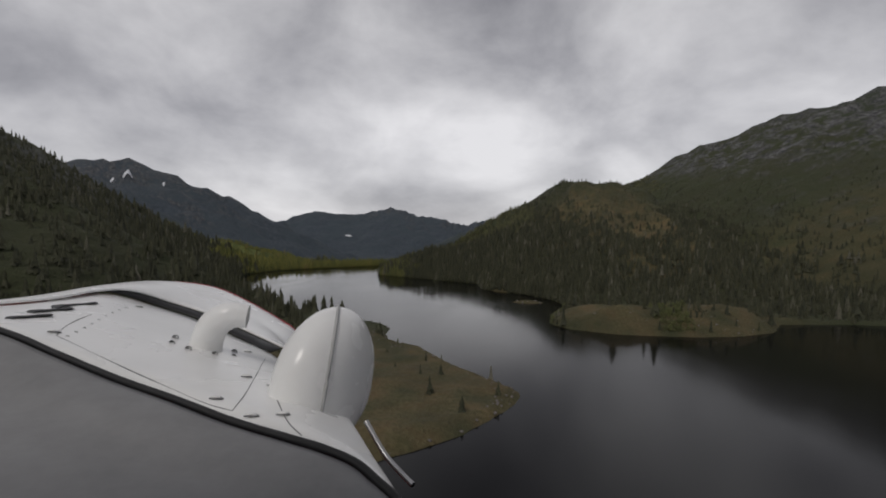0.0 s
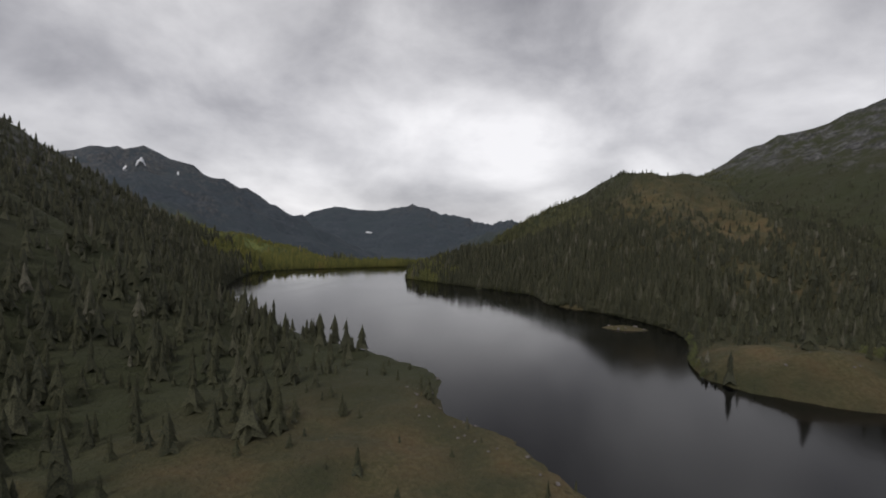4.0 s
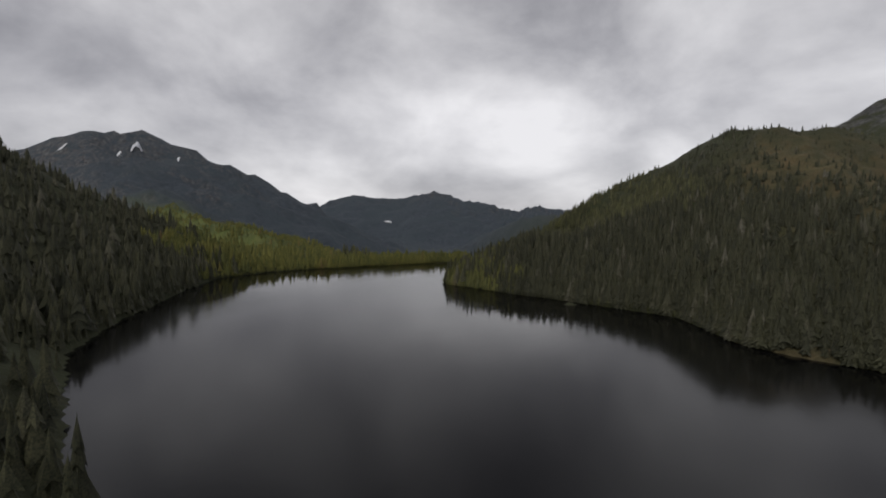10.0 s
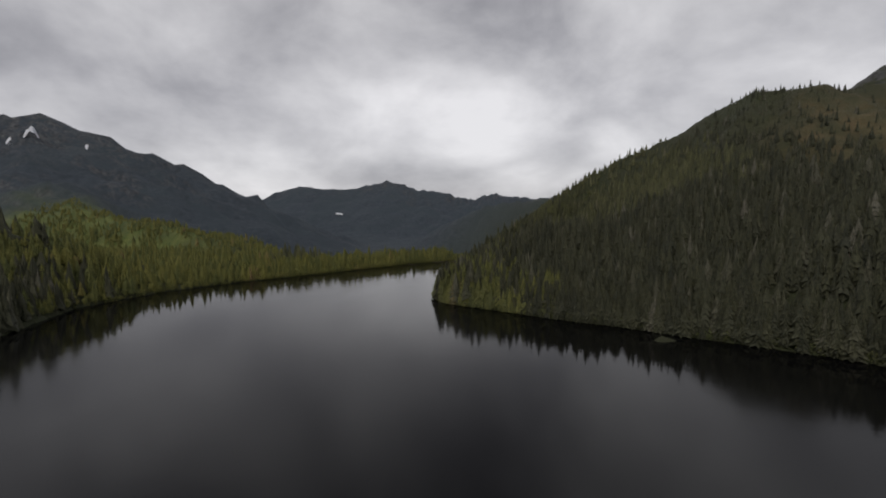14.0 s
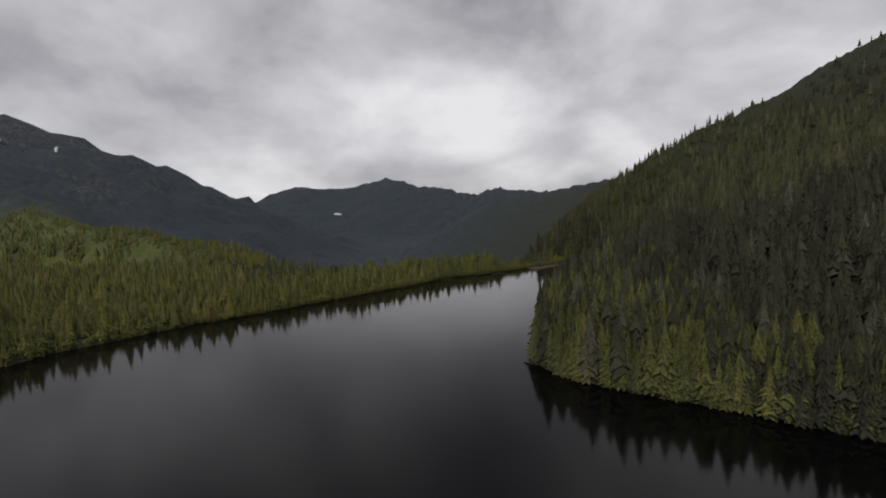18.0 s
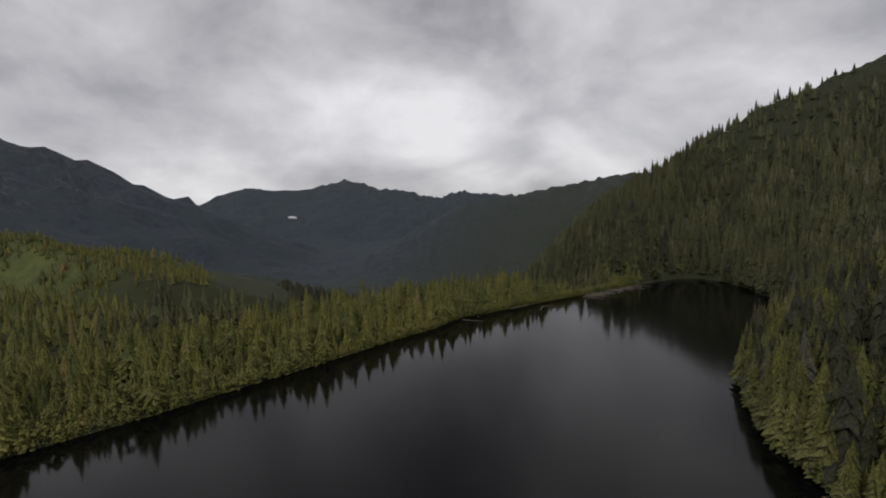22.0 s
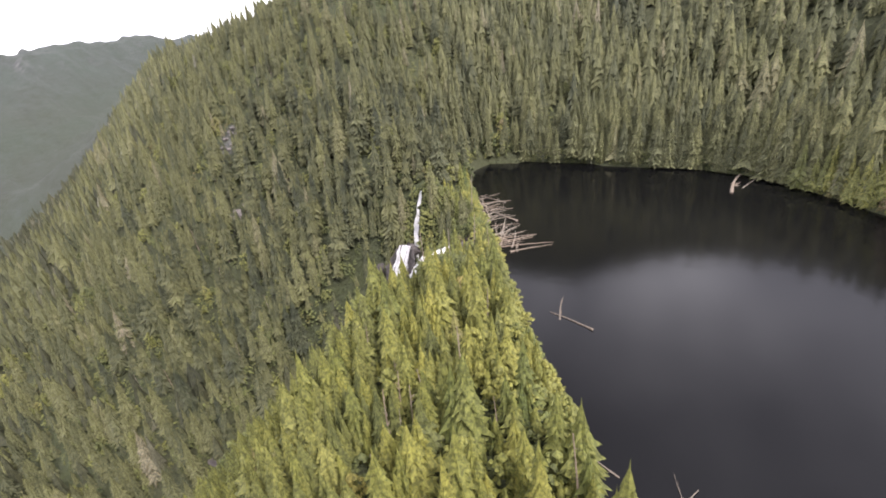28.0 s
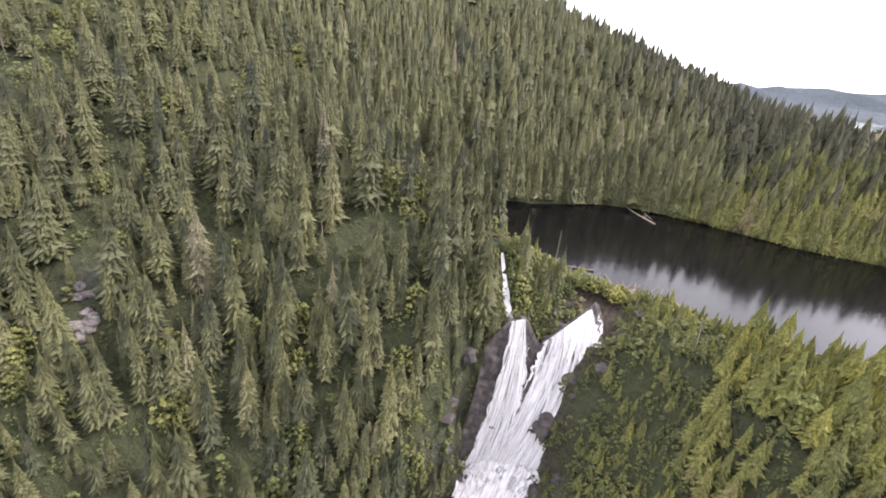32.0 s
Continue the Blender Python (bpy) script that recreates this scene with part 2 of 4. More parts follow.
# ---- plan of the land ----
# Shore of the lake, counter-clockwise: the wooded bar in the north, the steep hill in the east, the knoll, the open water in the south, the west side.
BAR_SHORE = [(-142, 1070), (-158, 1062), (-176, 1052), (-195, 1041), (-217, 1026), (-237, 1014), (-255, 1003), (-272, 990), (-286, 983), (-300, 962), (-314, 948),
             (-339, 918), (-372, 882), (-405, 850), (-440, 800), (-455, 740), (-430, 670), (-400, 610), (-378, 560), (-340, 500), (-250, 430), (-160, 385)]
SPIT_SHORE = [(-122, 366), (-106, 358), (-93, 342), (-92, 322), (-84, 300), (-60, 288), (-35, 252), (-12, 228), (6, 208), (0, 190), (-18, 160),
              (-60, 120), (-150, 60), (-260, -40), (-330, -200), (-300, -600), (420, -600), (520, -200), (560, 200), (520, 380), (440, 425)]
HILL_SHORE = [(360, 422), (288, 427), (228, 416), (205, 380), (172, 361), (138, 352), (86, 351), (50, 364), (35, 382), (38, 410), (52, 450), (57, 480), (54, 512),
              (40, 540), (10, 572), (-16, 588), (-34, 608), (-40, 640), (-46, 668), (-75, 688), (-105, 704), (-128, 719), (-158, 733), (-180, 747),
              (-200, 758), (-218, 769), (-229, 783), (-228, 805), (-224, 830)]
COVE_SHORE = [(-222, 852), (-219, 868), (-214, 880), (-207, 895), (-196, 909), (-183, 923), (-167, 934), (-150, 947), (-135, 962), (-128, 980), (-127, 1000), (-124, 1025), (-123, 1048), (-129, 1065)]
SHORE = np.array(BAR_SHORE + SPIT_SHORE + HILL_SHORE + COVE_SHORE, float)
# The valley below the bar and the west flank of the hill.
VALLEY = np.array([(-4800, 1300), (-900, 1110), (-560, 1058), (-450, 994), (-390, 974), (-342, 986), (-312, 1012), (-288, 1026), (-262, 1035), (-246, 1033), (-228, 1034), (-213, 1040), (-206, 1050), (-197, 1066), (-199, 1082), (-189, 1105), (-176, 1130), (-173, 1165),
                   (-172, 1212), (-166, 1262), (-146, 1350), (-100, 1440), (-25, 1570), (120, 1900), (600, 2100), (4800, 2400), (4800, 4900), (-4800, 4900)], float)


def reach(poly, x, y):
    """Distance of points from a closed outline, and whether they lie inside it."""
    best, inside = np.full(x.shape, 1e9), np.zeros(x.shape, bool)
    for (ax, ay), (bx, by) in zip(poly, np.roll(poly, -1, axis=0)):
        dx, dy = bx - ax, by - ay
        s = np.clip(((x - ax) * dx + (y - ay) * dy) / (dx * dx + dy * dy), 0, 1)
        best = np.minimum(best, np.hypot(x - ax - s * dx, y - ay - s * dy))
        if dy:
            inside ^= ((ay > y) != (by > y)) & (x < ax + (y - ay) / dy * dx)
    return best, inside


def swell(x, y, size, seed, octaves=3):
    """Smooth unevenness between about -1 and 1, with features of that many metres."""
    rng, total, amp = np.random.RandomState(seed), np.zeros(x.shape), 1.0
    for _ in range(octaves):
        for _ in range(5):
            a, ph = rng.uniform(0, 2 * np.pi, 2)
            k = 2 * np.pi / (size * rng.uniform(0.7, 1.4))
            total = total + 0.28 * amp * np.sin(k * (np.cos(a) * x + np.sin(a) * y) + ph + 1.3 * np.sin(k * 0.6 * (np.sin(a) * x - np.cos(a) * y) + 2 * ph))
        size, amp = size * 0.47, amp * 0.5
    return total


RIDGES = []


def ridge(slope, *points):
    RIDGES.extend((slope, *a, *b) for a, b in zip(points, points[1:]))


# the steep wooded hill with its spurs
ridge(0.85, (35, 1105, 152), (85, 1118, 188), (122, 1104, 192), (170, 1050, 187), (225, 1050, 184), (270, 1045, 174))
ridge(0.45, (85, 1110, 176), (50, 960, 100), (-40, 862, 40), (-147, 872, 30), (-195, 815, 10))
ridge(0.45, (122, 1060, 160), (92, 860, 76), (0, 735, 32))
ridge(0.45, (175, 1040, 155), (172, 770, 62), (82, 640, 18))
ridge(0.45, (262, 1045, 155), (300, 800, 70), (260, 600, 28))
# its long crest to the north
ridge(0.85, (100, 1115, 186), (190, 1180, 172))
ridge(0.60, (190, 1180, 176), (205, 1310, 152), (148, 1405, 105), (58, 1450, 84), (-15, 1440, 66), (-75, 1425, 30))
# the bare mountain behind it
ridge(0.60, (300, 1440, 180), (375, 1418, 228), (524, 1351, 312), (691, 1246, 364), (839, 1119, 388), (1150, 950, 460), (1700, 800, 550))
ridge(0.50, (691, 1246, 380), (620, 980, 180), (540, 780, 62))
ridge(0.50, (839, 1119, 410), (800, 800, 210), (720, 530, 60))
# the grassy knoll
ridge(0.45, (64, 394, 9), (84, 388, 12), (108, 392, 13))
ridge(0.45, (152, 394, 12), (182, 392, 13), (204, 402, 8))
# low ridge across the valley
ridge(0.55, (-300, 2275, -60), (-235, 2270, 60), (-150, 2262, 68), (-60, 2250, 80), (60, 2237, 100), (200, 2215, 122), (350, 2190, 130), (600, 2120, 132))
# mountain in the west, snow near its top
ridge(0.50, (-2600, 1200, 380), (-2106, 1589, 300), (-1961, 1797, 388), (-1808, 1975, 388), (-1724, 2058, 362), (-1635, 2138, 300), (-1470, 2265, 192), (-1355, 2341, 108), (-1267, 2393, 55), (-1000, 2560, -70))
ridge(0.50, (-1808, 1975, 388), (-1500, 1700, 200), (-1150, 1450, 60))
ridge(0.30, (-1250, 1480, 66), (-900, 1330, 38), (-760, 1240, 20))
# wooded hill on the west shore
ridge(0.55, (-980, 150, 480), (-800, 330, 320), (-730, 455, 192), (-700, 540, 96), (-675, 600, 36))
# far range closing the valley
ridge(0.42, (-3200, 3300, 250), (-2400, 3750, 60), (-2096, 3877, 102), (-1900, 3990, 190), (-1737, 4055, 250), (-1436, 4171, 226), (-1101, 4269, 288), (-937, 4306, 204), (-705, 4346, 211), (-466, 4372, 112), (-234, 4384, 175), (93, 4378, 138), (500, 4300, 105), (1200, 4100, 60))
ridge(0.42, (-1101, 4269, 288), (-1050, 3600, 40), (-1000, 3200, -90))
ridge(0.42, (-1737, 4055, 250), (-1900, 3500, 20))
ridge(0.40, (-3000, -500, 300), (-1500, -600, 250), (-500, -1500, 300), (600, -1600, 90), (1500, -200, 40), (1700, 500, 60))


# middle line of the waterfall, from the lake's outlet down
FALL = [(-202, 1036, 0.3), (-212, 1037.5, -0.9), (-217, 1044, -5.0), (-218.5, 1054, -14.0), (-222, 1060, -27.0), (-227, 1067, -44.0), (-235, 1076, -52.0), (-246, 1087, -62.0), (-272, 1106, -84.0), (-300, 1122, -100.0)]
ISLETS = [(20, 501, 19, 8, 3.0), (-114, 695, 6, 4, 2.2)]


def spot(x, y, cx, cy, rx, ry):
    return np.exp(-(((x - cx) / rx) ** 2 + ((y - cy) / ry) ** 2) ** 2)


def land(x, y, rough=True):
    """Height of the ground in metres above the lake."""
    x, y = np.asarray(x, float), np.asarray(y, float)
    ds, wet = reach(SHORE, x, y)
    dv, below = reach(VALLEY, x, y)
    wide = np.clip((np.hypot(x + 100, y - 800) - 700) / 900, 0, 1)
    # the low ridge across the valley is smooth
    calm = 1 - 0.8 * np.clip((y - 1750) / 250, 0, 1) * np.clip((x + 900) / 300, 0, 1) * np.clip((3200 - y) / 400, 0, 1)
    wx, wy = x + swell(x, y, 160, 5) * (9 + 40 * wide * calm), y + swell(x, y, 160, 6) * (9 + 40 * wide * calm)
    base = 3.0 + 1.5 * swell(x, y, 70, 7) - np.where(below, np.where(dv < 60, dv * 1.05, np.minimum(63 + (dv - 60) * 0.7, 128 + 6 * swell(x, y, 200, 9))), 0)
    soft = 7.0 + 10 * wide
    far = np.clip((np.hypot(x + 100, y - 800) - 1500) / 1500, 0, 1)
    blunt = 12 + 45 * np.maximum(far, 1 - calm)
    acc = np.exp(np.clip(base / soft, -60, 60))
    for slope, ax, ay, az, bx, by, bz in RIDGES:
        dx, dy = bx - ax, by - ay
        s = np.clip(((wx - ax) * dx + (wy - ay) * dy) / (dx * dx + dy * dy), 0, 1)
        d = np.hypot(wx - ax - s * dx, wy - ay - s * dy)
        z = az + s * (bz - az) - slope * (np.sqrt(d * d + blunt * blunt) - blunt)
        acc = acc + np.exp(np.clip(z / soft, -60, 120))
    h = soft * np.log(acc)
    if rough:
        h = h + swell(x, y, 45, 11) * (1.2 + 3 * wide) * (1 - 0.9 * far) + np.clip((h - 30) / 60, 0, 1) * swell(x, y, 90, 12) * (3 + 16 * wide * calm) * (1 - 0.5 * far)
    # gullies down the far mountains
    h = h - far * calm * np.clip((h - 30) / 140, 0, 1) * 22 * np.sqrt(swell(x, y, 330, 14, 2) ** 2 + 0.05)
    # the flank falls steeply to the valley floor
    rim = np.where(below, base + 1.0 + 3 * swell(x, y, 60, 31) + np.maximum(dv - 110 - 170 * np.clip((1900 - y) / 200, 0, 1) * np.clip((x + 650) / 200, 0, 1), 0) * 0.95, 5 + (0.82 + 0.35 * np.clip((y - 1280) / 80, 0, 1)) * dv + np.maximum(x - 60, 0) * 3) + np.maximum(y - 1800, 0) * 1.5
    h = np.where(h > rim, rim + 4 * np.tanh((h - rim) / 40), h)
    bank = 0.5 + 0.66 * ds + 0.25 * np.maximum(ds - 120, 0)
    h = np.where(h > bank, bank + 3 * np.tanh((h - bank) / 60), h)
    h = np.where(~below, np.maximum(h, np.minimum(bank, 1.2)), h)
    # hollow south of the waterfall, then its rock gully
    h = h - 16 * spot(x, y, -249, 1058, 25, 20)
    for (ax, ay, az), (bx, by, bz) in zip(FALL, FALL[1:]):
        dx, dy = bx - ax, by - ay
        q = ((x - ax) * dx + (y - ay) * dy) / (dx * dx + dy * dy)
        t = np.clip(q, 0, 1)
        d = np.hypot(x - ax - t * dx, y - ay - t * dy)
        w = np.clip((21 - d) / 9, 0, 1) * np.where((q > -0.4) & (q < 1.4), 1, 0)
        h = h + w * (az + t * (bz - az) - 1.5 + np.maximum(d - 9, 0) * 0.8 - h)
    h = np.where(wet, -np.minimum(0.55 * ds, 9.0) - 0.02, h)
    for cx, cy, rx, ry, top in ISLETS:
        h = np.where(~wet, h, np.maximum(h, (top + 2.5) * np.exp(-(((x - cx) / rx) ** 2 + ((y - cy) / ry) ** 2)) - 2.5 + 0.3 * swell(x, y, 9, 3)))
    return h


def mesh_object(name, verts, faces, material, smooth=True, attributes=()):
    """One mesh from arrays of corners and of equal-sided faces."""
    me = bpy.data.meshes.new(name)
    faces = np.ascontiguousarray(faces, np.int32)
    count, sides = faces.shape
    me.vertices.add(len(verts))
    me.vertices.foreach_set("co", np.ascontiguousarray(verts, np.float32).ravel())
    me.loops.add(count * sides)
    me.loops.foreach_set("vertex_index", faces.ravel())
    me.polygons.add(count)
    me.polygons.foreach_set("loop_start", np.arange(0, count * sides, sides, dtype=np.int32))
    me.polygons.foreach_set("use_smooth", np.full(count, smooth))
    for key, values in attributes:
        me.attributes.new(key, "FLOAT", "POINT").data.foreach_set("value", np.ascontiguousarray(values, np.float32))
    me.materials.append(material)
    me.update(calc_edges=True)
    return new(name, me)


def steps(lo, a, b, hi, fine, grow=1.09):
    """Grid lines: even between a and b, wider and wider towards lo and hi."""
    mid, left, right = list(np.arange(a, b, fine)), [a], [b]
    d = fine
    while left[-1] > lo:
        d *= grow
        left.append(left[-1] - min(d, 46))
    d = fine
    while right[-1] < hi:
        d *= grow
        right.append(right[-1] + min(d, 46))
    return np.array(left[:0:-1] + mid + right)


def build_ground():
    gx, gy = np.meshgrid(steps(-4800, -460, 330, 4800, 5.0), steps(-3000, 150, 1320, 4780, 5.0))
    z = land(gx, gy)
    rows, cols = gx.shape
    k = np.arange(rows * cols).reshape(rows, cols)
    faces = np.stack([k[:-1, :-1], k[:-1, 1:], k[1:, 1:], k[1:, :-1]], -1).reshape(-1, 4)
    steep = np.hypot(np.gradient(z, axis=1) / np.gradient(gx, axis=1), np.gradient(z, axis=0) / np.gradient(gy, axis=0))
    grass = cover(gx, gy)
    # share of the painted haze colour, growing with distance
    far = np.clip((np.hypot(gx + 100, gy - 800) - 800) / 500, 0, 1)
    # less haze colour on the low ridge, where moss and low green woods show
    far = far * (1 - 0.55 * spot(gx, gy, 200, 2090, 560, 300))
    stone = np.clip((steep - 0.62) * 2.5, 0, 1) * np.clip((z - 60) / 60, 0, 1) * np.clip((np.hypot(gx - 100, gy - 950) - 320) / 120, 0.15, 1) + np.clip((z - 210) / 80, 0, 1) * (gx > 350) * (gy < 2000) + 0.6 * np.clip((z - 200) / 120, 0, 1)
    for cx, cy, r in ((-193, 1172, 7), (-185, 1168, 7), (-167, 1197, 8), (-159, 1204, 9)):
        stone = np.maximum(stone, 0.95 * spot(gx, gy, cx, cy, r, r))
    stone = np.maximum(stone, 0.45 * np.exp(-(((gx + 232) / 20) ** 2 + ((gy - 1072) / 18) ** 2)))
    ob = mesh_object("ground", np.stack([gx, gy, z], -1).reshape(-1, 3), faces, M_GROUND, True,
                     (("wet", wet_walls(gx, gy).ravel()), ("sand", (spot(gx, gy, -243, 1013, 16, 7) + 0.6 * spot(gx, gy, -196, 1043, 18, 5)).ravel()), ("sunlit_meadow", np.clip(spot(gx, gy, -1030, 1390, 330, 190) * (0.8 + 0.5 * swell(gx, gy, 120, 15)), 0, 1).ravel()), ("grass", grass.ravel()), ("far_haze", far.ravel()), ("stone", np.clip(stone, 0, 1).ravel())))
    return tagged(ob, "mossy forest floor, ochre grass knolls and grey rock slopes", "terrain", kind="structure")


def wet_walls(x, y):
    """Share of bare wet rock beside the falling water."""
    d = np.full(x.shape, 1e9)
    for (ax, ay, az), (bx, by, bz) in zip(FALL[1:], FALL[2:]):
        dx, dy = bx - ax, by - ay
        t = np.clip(((x - ax) * dx + (y - ay) * dy) / (dx * dx + dy * dy), 0, 1)
        d = np.minimum(d, np.hypot(x - ax - t * dx, y - ay - t * dy))
    return np.clip((13.5 + 5 * swell(x, y, 14, 44) - d) / 4, 0, 1)


def cover(x, y):
    """Share of open grass: spit, knoll and some clearings."""
    g = spot(x, y, -60, 210, 110, 110) + spot(x, y, 130, 395, 115, 72) + spot(x, y, 20, 500, 40, 25) + spot(x, y, 5, 590, 40, 18) + spot(x, y, -500, 880, 90, 40) * 0.7
    g = g + spot(x, y, 240, 660, 110, 80) * 0.8 + spot(x, y, 260, 830, 80, 100) * 0.7 + spot(x, y, 520, 700, 200, 130) * 0.5 + spot(x, y, 175, 930, 120, 110) * 0.85 + spot(x, y, 120, 780, 70, 60) * 0.6
    return np.clip(g * (0.75 + 0.5 * swell(x, y, 40, 21)), 0, 1)


build_ground()


def build_lake():
    c = SHORE + 0.0
    nx = np.roll(c, -1, axis=0) - np.roll(c, 1, axis=0)
    nx = np.stack([nx[:, 1], -nx[:, 0]], -1) / np.hypot(*nx.T)[:, None]
    probe = reach(SHORE, *(c + 3 * nx).T)[1]
    wider = c + np.where(probe[:, None], -1, 1) * nx * 1.6
    bm = bmesh.new()
    bm.faces.new([bm.verts.new((x, y, 0)) for x, y in wider])
    bmesh.ops.triangulate(bm, faces=bm.faces[:])
    me = bpy.data.meshes.new("lake_water")
    bm.to_mesh(me)
    bm.free()
    me.materials.append(M_WATER)
    return tagged(new("water_lake", me), "dark still lake water mirroring the wooded slope", "water", kind="structure")


build_lake()

# ---- woods ----


def conifer(rng, tiers, spikes, full=1.0, droop=0.5):
    """Corners and triangles of a conifer crown of height 1: ragged skirts, one above another, under a thin tip."""
    v, f = [], []
    for i in range(tiers):
        low = 0.05 + 0.83 * (i / tiers) ** 0.95
        span = 1.55 / tiers
        top, r = min(low + span * 1.25, 1.0), 0.158 * full * (1 - i / tiers) ** 0.8 * rng.uniform(0.75, 1.2) + 0.012
        apex, turn = len(v), rng.uniform(0, 6.28)
        v.append((0, 0, top))
        for k in range(spikes * 2):
            a = turn + math.pi * k / spikes + rng.uniform(-0.12, 0.12)
            q = r * (rng.uniform(0.85, 1.2) if k % 2 == 0 else rng.uniform(0.50, 0.72))
            v.append((q * math.cos(a), q * math.sin(a), low - droop * span * (rng.uniform(0.15, 0.55) if k % 2 == 0 else -0.25)))
        f += [(apex, apex + 1 + k, apex + 1 + (k + 1) % (spikes * 2)) for k in range(spikes * 2)]
    t = len(v)
    v += [(0.012, 0, 0.84), (-0.006, 0.011, 0.84), (-0.006, -0.011, 0.84), (0, 0, 1.06)]
    f += [(t, t + 1, t + 3), (t + 1, t + 2, t + 3), (t + 2, t, t + 3)]
    return np.array(v), np.array(f)


def broadleaf(rng, clumps, leaf=1.0):
    """A rounded, broken crown of height 1 from small tilted clumps of leaves."""
    v, f = [], []
    for _ in range(clumps):
        a, h = rng.uniform(0, 6.28), rng.uniform(0.1, 1.0)
        r = 0.34 * math.sin(math.pi * min(h * 0.86 + 0.12, 1)) * rng.uniform(0.3, 1.0)
        c, s, t = np.array((r * math.cos(a), r * math.sin(a), h)), leaf * rng.uniform(0.06, 0.12), len(v)
        for k in range(5):
            b = 1.257 * k + a
            v.append(tuple(c + (s * math.cos(b), s * math.sin(b), rng.uniform(-0.05, 0.0) - 0.02)))
        v.append(tuple(c + (0, 0, s * 0.7)))
        f += [(t + k, t + (k + 1) % 5, t + 5) for k in range(5)]
    return np.array(v), np.array(f)


def scatter(seed, count, x0, x1, y0, y1, keep):
    """Points strewn over a stretch of land, kept where keep(x, y, z) says so."""
    rng = np.random.RandomState(seed)
    x, y = rng.uniform(x0, x1, count), rng.uniform(y0, y1, count)
    ds, wet = reach(SHORE, x, y)
    z = land(x, y)
    ok = ~wet & (ds > 0.6) & keep(x, y, z, rng)
    return np.stack([x, y, z], -1)[ok]


def plant(name, label, seed, places, kinds, low, high, material):
    """One joined wood: crowns of several kinds at the places, each turned, sized and toned by chance."""
    rng = np.random.RandomState(seed)
    pick = rng.randint(0, len(kinds), len(places))
    av, af, at, base = [], [], [], 0
    for k, (v, f) in enumerate(kinds):
        p = places[pick == k]
        m = len(p)
        if not m:
            continue
        a, size = rng.uniform(0, 6.28, m), rng.uniform(low, high, m) * rng.choice((0.45, 0.65, 0.85, 1.0, 1.0, 1.1), m)
        # the wood grows lower towards the tops
        size = size * np.clip(1.12 - p[:, 2] / 230, 0.42, 1)
        wide = size * rng.uniform(0.95, 1.45, m)
        c, s = np.cos(a)[:, None] * wide[:, None], np.sin(a)[:, None] * wide[:, None]
        vx = v[None, :, 0] * c - v[None, :, 1] * s + p[:, None, 0]
        vy = v[None, :, 0] * s + v[None, :, 1] * c + p[:, None, 1]
        vz = v[None, :, 2] * size[:, None] + p[:, None, 2] - 0.4
        av.append(np.stack([vx, vy, vz], -1).reshape(-1, 3))
        af.append((f[None] + (np.arange(m) * len(v))[:, None, None]).reshape(-1, 3) + base)
        patch = 0.5 + 0.5 * swell(p[:, 0], p[:, 1], 38, 61)
        at.append(np.repeat(np.clip(0.52 * rng.uniform(0, 1, m) + 0.46 * patch, 0, 1), len(v)))
        base += m * len(v)
    ob = mesh_object(name, np.concatenate(av), np.concatenate(af), material, False, (("tone", np.concatenate(at)),))
    return tagged(ob, label, "forest", kind="stuff")


shape_rng = random.Random(4)
NEAR_KINDS = [conifer(shape_rng, 10, 7, shape_rng.uniform(0.75, 1.4)) for _ in range(8)]
flank_rng = random.Random(77)
FLANK_KINDS = [conifer(flank_rng, 18, 9, flank_rng.uniform(0.6, 1.0), 0.4) for _ in range(10)]
MID_KINDS = [conifer(shape_rng, 7, 5, shape_rng.uniform(0.85, 1.3)) for _ in range(8)]
FAR_KINDS = [conifer(shape_rng, 4, 4, shape_rng.uniform(0.9, 1.3)) for _ in range(4)]
BUSH_KINDS = [broadleaf(shape_rng, 19) for _ in range(4)]
ALDER_KINDS = [broadleaf(shape_rng, 56, 0.62) for _ in range(4)]
UNDER_KINDS = [broadleaf(shape_rng, 8) for _ in range(4)]


def beside(x, y, points, wide):
    """Which places lie within so many metres of a line."""
    best = np.full(x.shape, 1e9)
    for a, b in zip(points, points[1:]):
        dx, dy = b[0] - a[0], b[1] - a[1]
        t = np.clip(((x - a[0]) * dx + (y - a[1]) * dy) / (dx * dx + dy * dy), 0, 1)
        best = np.minimum(best, np.hypot(x - a[0] - t * dx, y - a[1] - t * dy))
    return best < wide


RIM = [(-214, 1031), (-228, 1035), (-246, 1050), (-262, 1072), (-284, 1088)]
BROOK = [(-197, 1060.9), (-203, 1060.6), (-207.5, 1058.8), (-211.5, 1060)]


def on_bar(x, y):
    return ~reach(VALLEY, x, y)[1] & (reach(SHORE, x, y)[0] < 60) & (x < -165) & (y > 700) & (y < 1057)


CLIFFS = [[(-194, 1172), (-184, 1168)], [(-167, 1197), (-158, 1205)]]


def free(x, y):
    return ~beside(x, y, FALL[1:], 11.0) & ~beside(x, y, BROOK, 2.8) & ~beside(x, y, CLIFFS[0], 5.0) & ~beside(x, y, CLIFFS[1], 6.0)


def south_bank(x, y):
    """The ground between the waterfall and the bar."""
    return (x < -192) & (x > -345) & (y < np.interp(-x, (192, 214, 222, 235, 246, 272, 345), (1036, 1040, 1055, 1070, 1081, 1100, 1150))) & (y > 1005)


